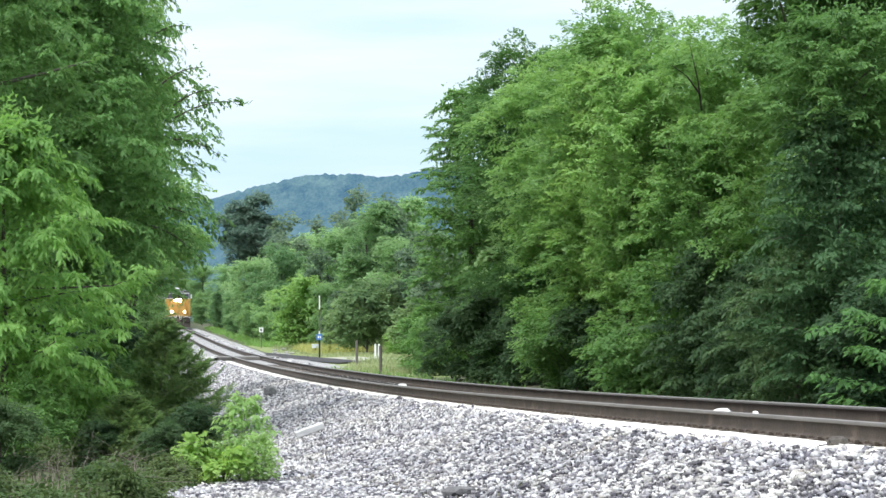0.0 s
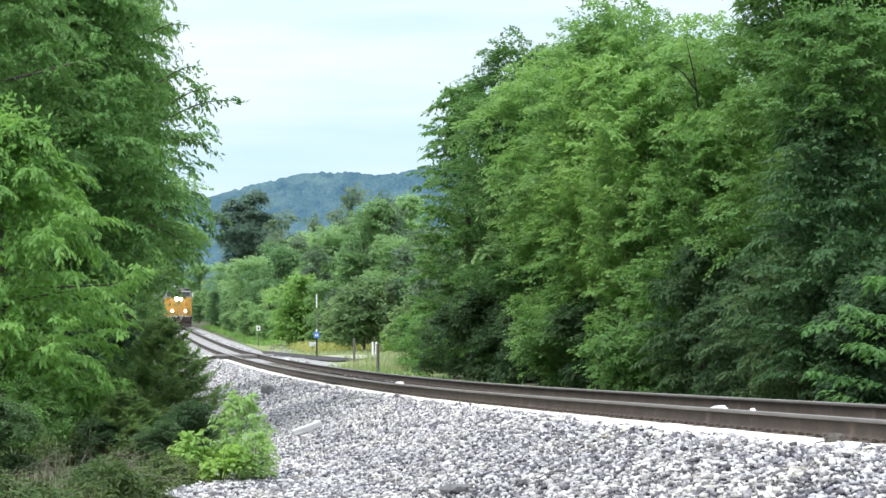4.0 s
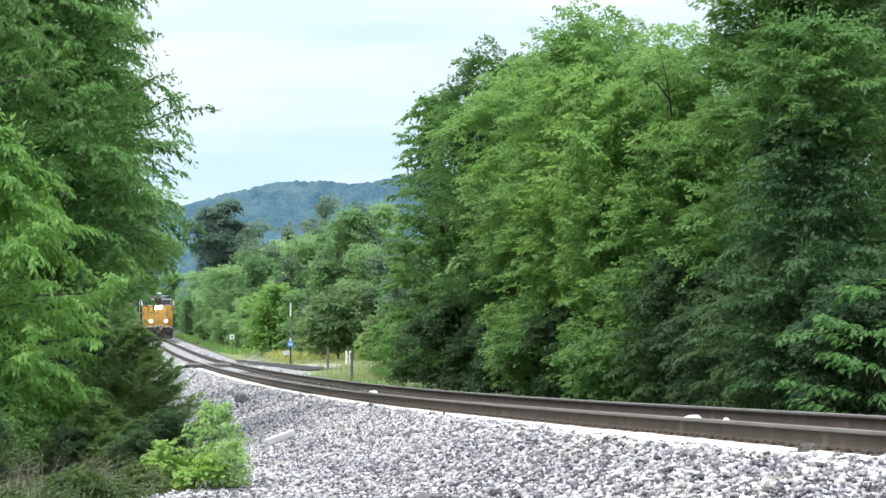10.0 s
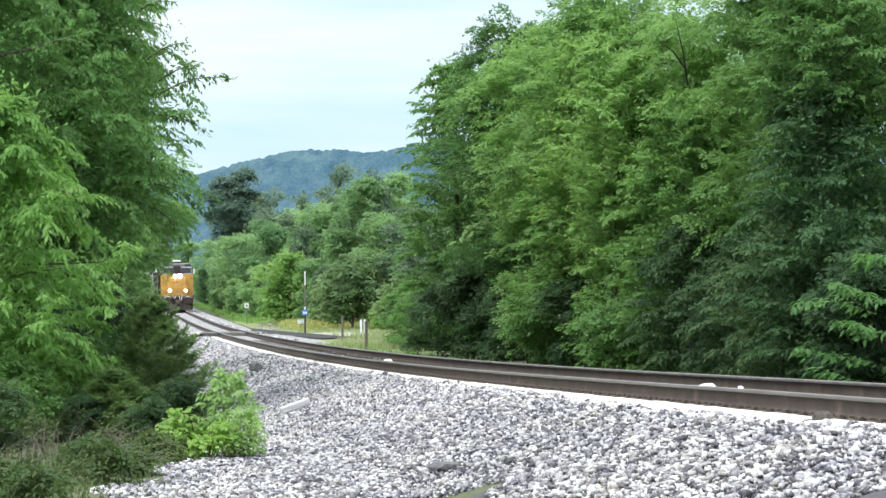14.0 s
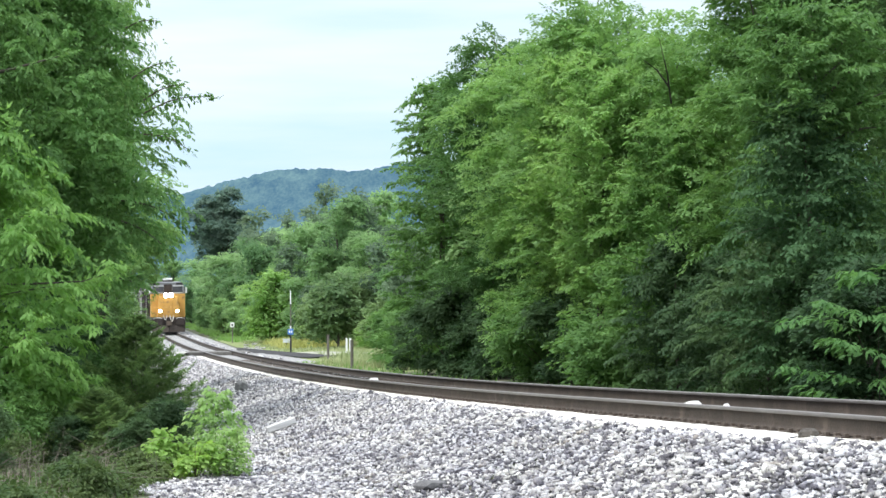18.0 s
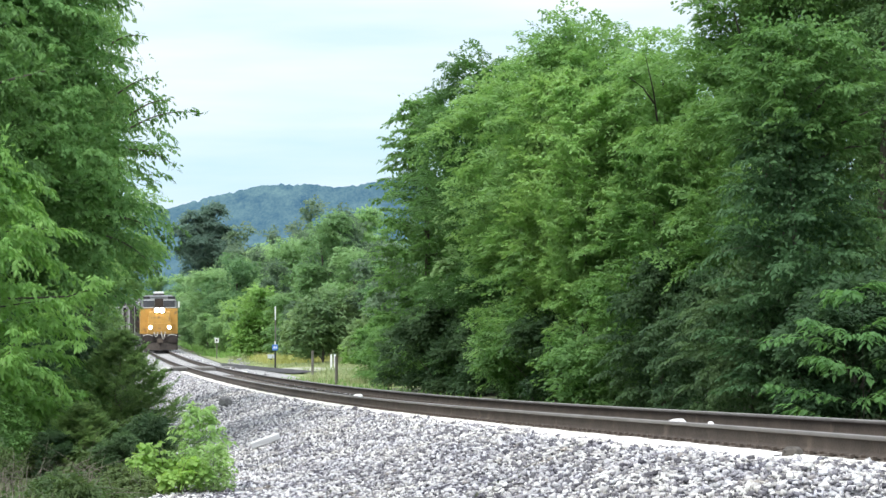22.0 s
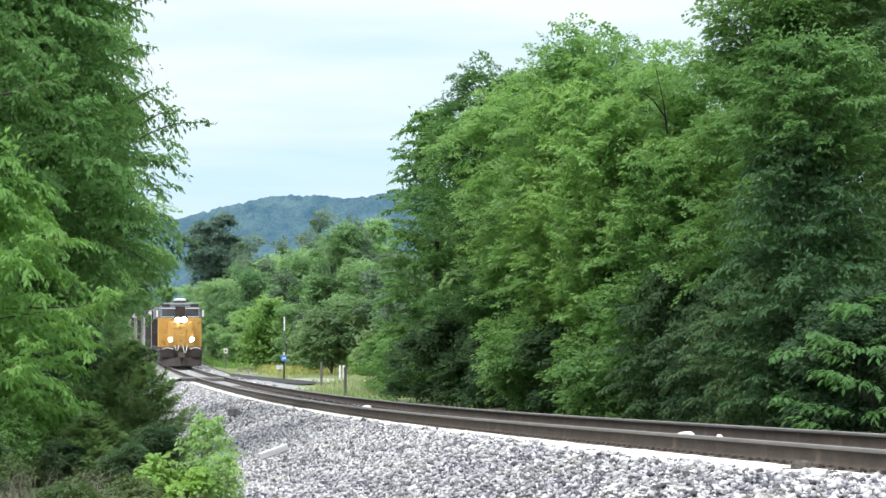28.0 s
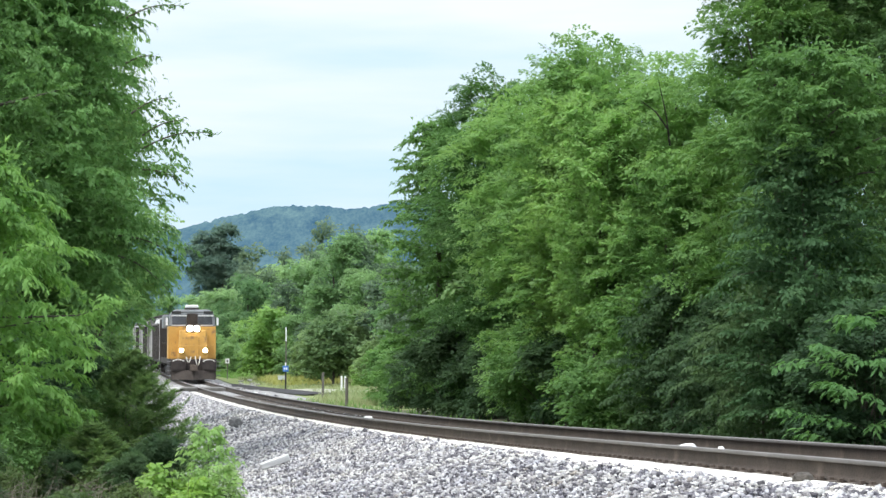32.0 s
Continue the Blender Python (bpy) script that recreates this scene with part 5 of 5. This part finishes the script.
        part("side_window", boxes((s * 1.545 - 0.02, s * 1.545 + 0.02, 3.3, 4.9, 3.62, 4.2), bevel=0.008), M_GLASS, t)
        part("grab_post", cyl(bmesh.new(), (s * 1.4, 0.95, 1.42), (s * 1.4, 0.95, 2.5), 0.02, sides=6), M_YELLOW, t)
        part("side_sill", boxes((s * 1.51 - 0.02, s * 1.51 + 0.02, 1.0, 21.7, 1.1, 1.44)), M_SOOT, t)
        for k in range(9):
            part("handrail_post", cyl(bmesh.new(), (s * 1.46, 6.2 + 1.8 * k, 1.42), (s * 1.46, 6.2 + 1.8 * k, 2.45), 0.018, sides=6), M_SOOT, t)
        part("handrail", cyl(bmesh.new(), (s * 1.46, 6.0, 2.45), (s * 1.46, 21.0, 2.45), 0.02, sides=6), M_SOOT, t)
        # ditch lights
        h = part("ditch_light", cyl(bmesh.new(), (s * 0.77, 0.98, 1.98), (s * 0.77, 1.2, 1.98), 0.16, sides=16), M_SOOT, t)
        part("lens", cyl(bmesh.new(), (s * 0.77, 0.96, 1.98), (s * 0.77, 0.978, 1.98), 0.14, sides=16), M_LAMP_DIM, h, "lit ditch light lens")
    part("front_rail", cyl(bmesh.new(), (-1.4, 0.95, 2.3), (1.4, 0.95, 2.3), 0.02, sides=6), M_YELLOW, t)
    part("headlight_housing", boxes((-0.47, 0.47, 1.30, 1.75, 3.14, 3.66), bevel=0.05), M_SOOT, t)
    # lens discs are oversized: the headlights' glare is put into their shape
    for s in (-1, 1):
        part("headlight", cyl(bmesh.new(), (s * 0.225, 1.27, 3.40), (s * 0.225, 1.30, 3.40), 0.195, sides=20), M_LAMP, t, "lit headlight lens")
    bm = bmesh.new()
    box(bm, -1.0, 1.0, 5.4, 21.0, 1.42, 4.05, bevel=0.12)
    part("hood", bm, M_YELLOW, t)
    part("hood_roof", boxes((-0.95, 0.95, 5.5, 20.9, 4.055, 4.3), bevel=0.1), M_GREY, t)
    part("radiator", boxes((-1.45, 1.45, 17.0, 20.6, 3.5, 4.45), bevel=0.08), M_GREY, t)
    part("exhaust_stack", boxes((-0.3, 0.3, 11.5, 12.6, 4.3, 4.6), bevel=0.05), M_SOOT, t)
    part("fuel_tank", boxes((-1.3, 1.3, 8.0, 14.0, 0.3, 1.04), bevel=0.15), M_SOOT, t)
    for y0 in (2.2, 15.4):
        tr = part("truck", boxes((-1.15, -0.95, y0, y0 + 4.6, 0.45, 0.85), (0.95, 1.15, y0, y0 + 4.6, 0.45, 0.85), (-1.0, 1.0, y0 + 2.0, y0 + 2.6, 0.5, 0.9), bevel=0.05), M_SOOT, t)
        for k in range(3):
            wheelset(tr, y0 + 0.6 + 1.7 * k)
    # air hoses looped over the pilot
    for x0, x1, z0, z1 in ((-0.50, -0.18, 1.58, 1.20), (0.08, 0.42, 1.62, 1.02)):
        pts = [(x0 + (x1 - x0) * i / 8, 0.24 - 0.08 * math.sin(math.pi * i / 8), z0 - (z0 - z1) * math.sin(math.pi * i / 8)) for i in range(9)]
        v, f = tube(pts, [0.035] * 9, 6)
        np_part("hose", np_mesh("hose", v, f, M_HOSE, True), t, "pale air hose")
    for s in (-1, 1):
        pts = [(s * (0.62 + 0.75 * i / 8), 0.27, 1.28 + 0.13 * math.sin(math.pi * i / 8)) for i in range(9)]
        v, f = tube(pts, [0.022] * 9, 6)
        np_part("grab_iron", np_mesh("grab_iron", v, f, M_HOSE, True), t, "pale curved grab iron")
    return t


def hopper(paint, rib_paint, rib_label, label):
    """A covered hopper wagon with ribbed sides; its front end is at y = 0."""
    t = thing("hopper_wagon", label, "freight wagon", "hopper wagons of the train")
    L = 16.4
    bm = bmesh.new()
    prof = ((-1.5, 1.15), (1.5, 1.15), (1.58, 1.5), (1.58, 3.7), (1.35, 4.25), (0.6, 4.5), (-0.6, 4.5), (-1.35, 4.25), (-1.58, 3.7), (-1.58, 1.5))
    rings = [[bm.verts.new((x, y, z)) for x, z in prof] for y in (0.9, L - 0.9)]
    k = len(prof)
    for i in range(k):
        bm.faces.new((rings[0][i], rings[0][(i + 1) % k], rings[1][(i + 1) % k], rings[1][i]))
    bm.faces.new(rings[0][::-1])
    bm.faces.new(rings[1])
    part("body", bm, paint, t)
    for y0 in (0.80, L - 0.90):
        part("end_panel", boxes((-1.5, 1.5, y0, y0 + 0.10, 1.15, 4.2), bevel=0.03), M_HOPPER_DARK, t, "dark wagon end")
    part("sill", boxes((-1.5, 1.5, 0.35, L - 0.35, 0.95, 1.14), bevel=0.02), M_HOPPER_DARK, t)
    for s in (-1, 1):
        for i in range(8):
            y = 1.05 + (L - 2.1) * i / 7
            wide = 0.16 if i in (0, 7) or rib_paint is M_HOPPER else (0.34, 0.12, 0.2)[i % 3]
            part("rib", boxes((s * 1.60 - 0.06, s * 1.60 + 0.06, y - wide, y + wide, 1.2, 3.75), bevel=0.02), rib_paint, t, rib_label)
        part("top_rail", boxes((s * 1.62 - 0.07, s * 1.62 + 0.07, 0.9, L - 0.9, 3.76, 3.90)), M_HOPPER, t, "pale edge of the roof")
    for yy in (0.45, L - 0.85):
        part("ladder", boxes(*[(-1.45, -0.95, yy, yy + 0.04, 1.3 + 0.4 * i, 1.34 + 0.4 * i) for i in range(7)], (-1.47, -1.43, yy, yy + 0.04, 1.1, 4.0), (-0.97, -0.93, yy, yy + 0.04, 1.1, 4.0)), M_HOPPER_DARK, t)
    part("roof_hatch", boxes((-0.45, 0.45, 1.6, L - 1.6, 4.5, 4.64), bevel=0.05), M_WHITE, t)
    part("roof_walk", boxes((-1.25, -0.75, 0.7, L - 0.7, 4.48, 4.56), (0.75, 1.25, 0.7, L - 0.7, 4.48, 4.56)), M_HOPPER_DARK, t)
    for i in range(3):
        bm = bmesh.new()
        box(bm, -1.2, 1.2, 3.2 + 3.6 * i, 6.2 + 3.6 * i, 0.45, 0.95)
        for v in bm.verts:
            if v.co.z < 0.6:
                v.co.x *= 0.4
                v.co.y += (4.7 + 3.6 * i - v.co.y) * 0.6
        part("discharge_chute", bm, M_HOPPER_DARK, t)
    for y0 in (1.0, L - 3.0):
        tr = part("truck", boxes((-1.05, -0.85, y0, y0 + 2.0, 0.35, 0.75), (0.85, 1.05, y0, y0 + 2.0, 0.35, 0.75), (-0.9, 0.9, y0 + 0.8, y0 + 1.2, 0.45, 0.95), bevel=0.04), M_SOOT, t)
        wheelset(tr, y0 + 0.2, 0.42)
        wheelset(tr, y0 + 1.8, 0.42)
    part("coupler", boxes((-0.14, 0.14, -0.45, 0.9, 0.75, 1.0), (-0.14, 0.14, L - 0.9, L + 0.25, 0.75, 1.0), bevel=0.03), M_IRON, t)
    return t


TRAIN = [(locomotive(), 0.0, 22.3)]
# dark panels hold recess shade, pale ribs the sky's light on their faces
car = hopper(M_HOPPER_DARK, M_HOPPER, "pale grey side rib", "covered hopper wagon with pale vertical side ribs, recess shade put into its dark panels")
pale = hopper(M_HOPPER, M_HOPPER_DARK, "dark side rib", "grey streaked covered hopper wagon with dark vertical side ribs")
back = 23.2
for i in range(6):
    TRAIN.append((pale if i == 0 else car if i == 1 else copy_thing(car if i % 2 else pale, Matrix()), back, 16.4))
    back += 17.3


# ---- signs, posts and loose things ----
def sign(name, label, x, y, h, r, plate_w, plate_h, plate_mat, post_mat, category="sign"):
    t = thing(name, label, category, at=stand(x, y))
    part("post", cyl(bmesh.new(), (0, 0, -0.3), (0, 0, h), r, sides=10), post_mat, t)
    if plate_w:
        p = part("plate", boxes((-plate_w / 2, plate_w / 2, -r - 0.022, -r - 0.004, h - plate_h, h), bevel=0.004), plate_mat, t)
        return t, p
    return t, None


t, p = sign("whistle_sign", "small white sign with a black mark on a slim dark post", -17.69, 195, 1.68, 0.045, 0.34, 0.40, M_WHITE, M_POST)
part("mark", boxes((-0.06, 0.06, -0.073, -0.068, 1.39, 1.57)), M_BLACK, p)
t, p = sign("marker_sign", "blue panel on a black post beside the track", -10.26, 155, 1.55, 0.055, 0.38, 0.38, M_BLUE, M_BLACK)
part("mark", boxes((-0.10, -0.02, -0.083, -0.078, 1.29, 1.43)), M_WHITE, p)
part("cap", cyl(bmesh.new(), (0, 0, 1.552), (0, 0, 1.75), 0.05, sides=10), M_WHITE, t, "white cap")
part("mark", boxes((0.03, 0.11, -0.083, -0.078, 1.29, 1.43)), M_WHITE, p)
t, p = sign("marker_pole", "tall slim dark pole with a white top", -10.37, 157, 4.05, 0.038, 0, 0, None, M_POST, "pole")
part("white_top", cyl(bmesh.new(), (0, 0, 3.15), (0, 0, 4.07), 0.044, sides=10), M_WHITE, t)
for px, y, h in ((-6.31, 125, 1.4), (-4.05, 100, 1.3)):
    sign("fence_post", "weathered grey wooden post in the grass", px, y, h, 0.068, 0, 0, None, M_POST, "post")
for px in (-5.84, -5.63):
    sign("white_marker_post", "white painted post in the grass", px, 137, 1.05, 0.06, 0, 0, None, M_WHITE, "post")


def utility_box():
    """A small pale box on a post, with a lid, a door and a latch."""
    t = thing("utility_box", "small pale grey utility box on a post in the grass", "utility box", at=stand(-11.4, 168, -8))
    part("post", boxes((-0.05, 0.05, -0.05, 0.05, -0.2, 0.40), bevel=0.008), M_POST, t, "grey wooden post")
    part("body", boxes((-0.24, 0.24, -0.13, 0.13, 0.402, 0.64), bevel=0.015), M_PEDESTAL, t)
    part("lid", boxes((-0.265, 0.265, -0.155, 0.155, 0.642, 0.70), bevel=0.02), M_PEDESTAL, t)
    d = part("door", boxes((-0.20, 0.20, -0.145, -0.132, 0.43, 0.62), bevel=0.004), M_PEDESTAL, t)
    part("latch", boxes((0.12, 0.16, -0.160, -0.147, 0.49, 0.55), bevel=0.004), M_SOOT, d)


utility_box()


def rock(name, label, x, y, z, sx, sy, sz, material, seed, rz=0):
    r = np.random.RandomState(seed)
    bm = bmesh.new()
    bmesh.ops.create_icosphere(bm, subdivisions=2, radius=0.5)
    for v in bm.verts:
        c = v.co.copy()
        v.co = c * (1 + 0.28 * noise.noise(c * 3 + Vector((seed, 0, 0))))
        v.co = Vector((max(-0.47, min(0.45, v.co.x)) * sx, max(-0.45, min(0.47, v.co.y)) * sy, max(-0.4, min(0.4, v.co.z)) * sz))
    me = bpy.data.meshes.new(name)
    bm.to_mesh(me)
    bm.free()
    me.materials.append(material)
    ob = new(name, me)
    ob.matrix_world = pose(x, y, z, 0, 0, rz)
    return tagged(ob, label, "rock")


def on_bed(y, n, up):
    x, y2 = beside(y, n)
    return float(x), float(y2), float(ground_z(x, y2)) + up


rock("rock", "white limestone lump lying between the rails", *on_bed(29.6, 0.35, 0.125), 0.27, 0.17, 0.19, M_CHALK, 3, 20)
rock("rock", "small white limestone lump between the rails", *on_bed(28.2, 0.35, 0.11), 0.10, 0.10, 0.21, M_CHALK, 4)
rock("rock", "flat white stone lying between the rails", *on_bed(58.9, 0.3, 0.09), 0.28, 0.28, 0.20, M_CHALK, 5)
rock("rock", "white stone lying beside the far rail", *on_bed(112, 1.15, 0.10), 0.5, 0.5, 0.2, M_CHALK, 12)
rock("rock", "grey boulder on the shoulder of the ballast", *on_bed(20.85, -1.2, 0.04), 0.20, 0.17, 0.145, M_BOULDER, 6)
rock("rock", "grey-brown rock lying on the ballast bank", *on_bed(64.0, -2.62, 0.13), 0.38, 0.36, 0.34, M_GREYROCK, 7, 30)
rh = random.Random(19)
for k in range(22):
    d = rh.uniform(0.12, 0.32)
    tagged(rock("rock", "pale stone dumped beside the lane", *on_bed(rh.uniform(168, 187), rh.uniform(4.0, 6.0), d * 0.22), d, d * rh.uniform(0.7, 1.0), d * rh.uniform(0.5, 0.8), M_PALEROCK, 30 + k, 40 * k), "", "rock", "stones dumped beside the lane")
rock("rock", "flat dark slab lying on the ballast", *on_bed(24.7, -3.84, 0.055), 0.40, 0.30, 0.12, M_DARKROCK, 9, 30)
bm = bmesh.new()
box(bm, -0.26, 0.26, -0.09, 0.09, -0.055, 0.055, bevel=0.02)
slab = part("block", bm, M_BLOCK, None)
slab.matrix_world = pose(*on_bed(41.5, -3.6, 0.12), 4, -19, 12)
tagged(slab, "pale squared timber lying on the ballast bank", "block")


# ---- what moves ----
def train_front(t):
    """Metres ahead of the camera at which the locomotive's front is."""
    return 290.8 - 4.3 * t


def motions():
    for ob, behind, length in TRAIN:
        rows = []
        for i in range(33):
            y0 = train_front(i) + behind * 0.99
            y1 = y0 + length * 0.99
            a = Vector((float(track_x(y0)), y0, float(track_z(y0)) + 0.01))
            b = Vector((float(track_x(y1)), y1, float(track_z(y1)) + 0.01))
            d = b - a
            rows.append((i, pose(a.x, a.y, a.z, math.degrees(math.atan2(d.z, d.xy.length)), 0, math.degrees(math.atan2(-d.x, d.y)))))
        walk(ob, rows)
    # leaves and stems stir a little in the wind
    rw = random.Random(33)
    for ob, size in ((sapling, 1.2), (sapling_low, 1.0), (l_front, 0.35), (l_big, 0.12), (l_back, 0.12), (sumac, 0.5), (g_h, 0.15), (g_end, 0.12), (g_a, 0.1), (g_b, 0.12), (g_c, 0.12), (g_d, 0.12), (g_e, 0.1), (g_f, 0.1)):
        home = ob.matrix_world.copy()
        rows, turn = [], home.to_euler().z
        for i in range(22):
            t = 32 * i / 21
            rows.append((t, Matrix.Translation(home.translation) @ pose(0, 0, 0, rw.uniform(-1, 1) * size, rw.uniform(-1, 1) * size, math.degrees(turn))))
        walk(ob, rows)


motions()
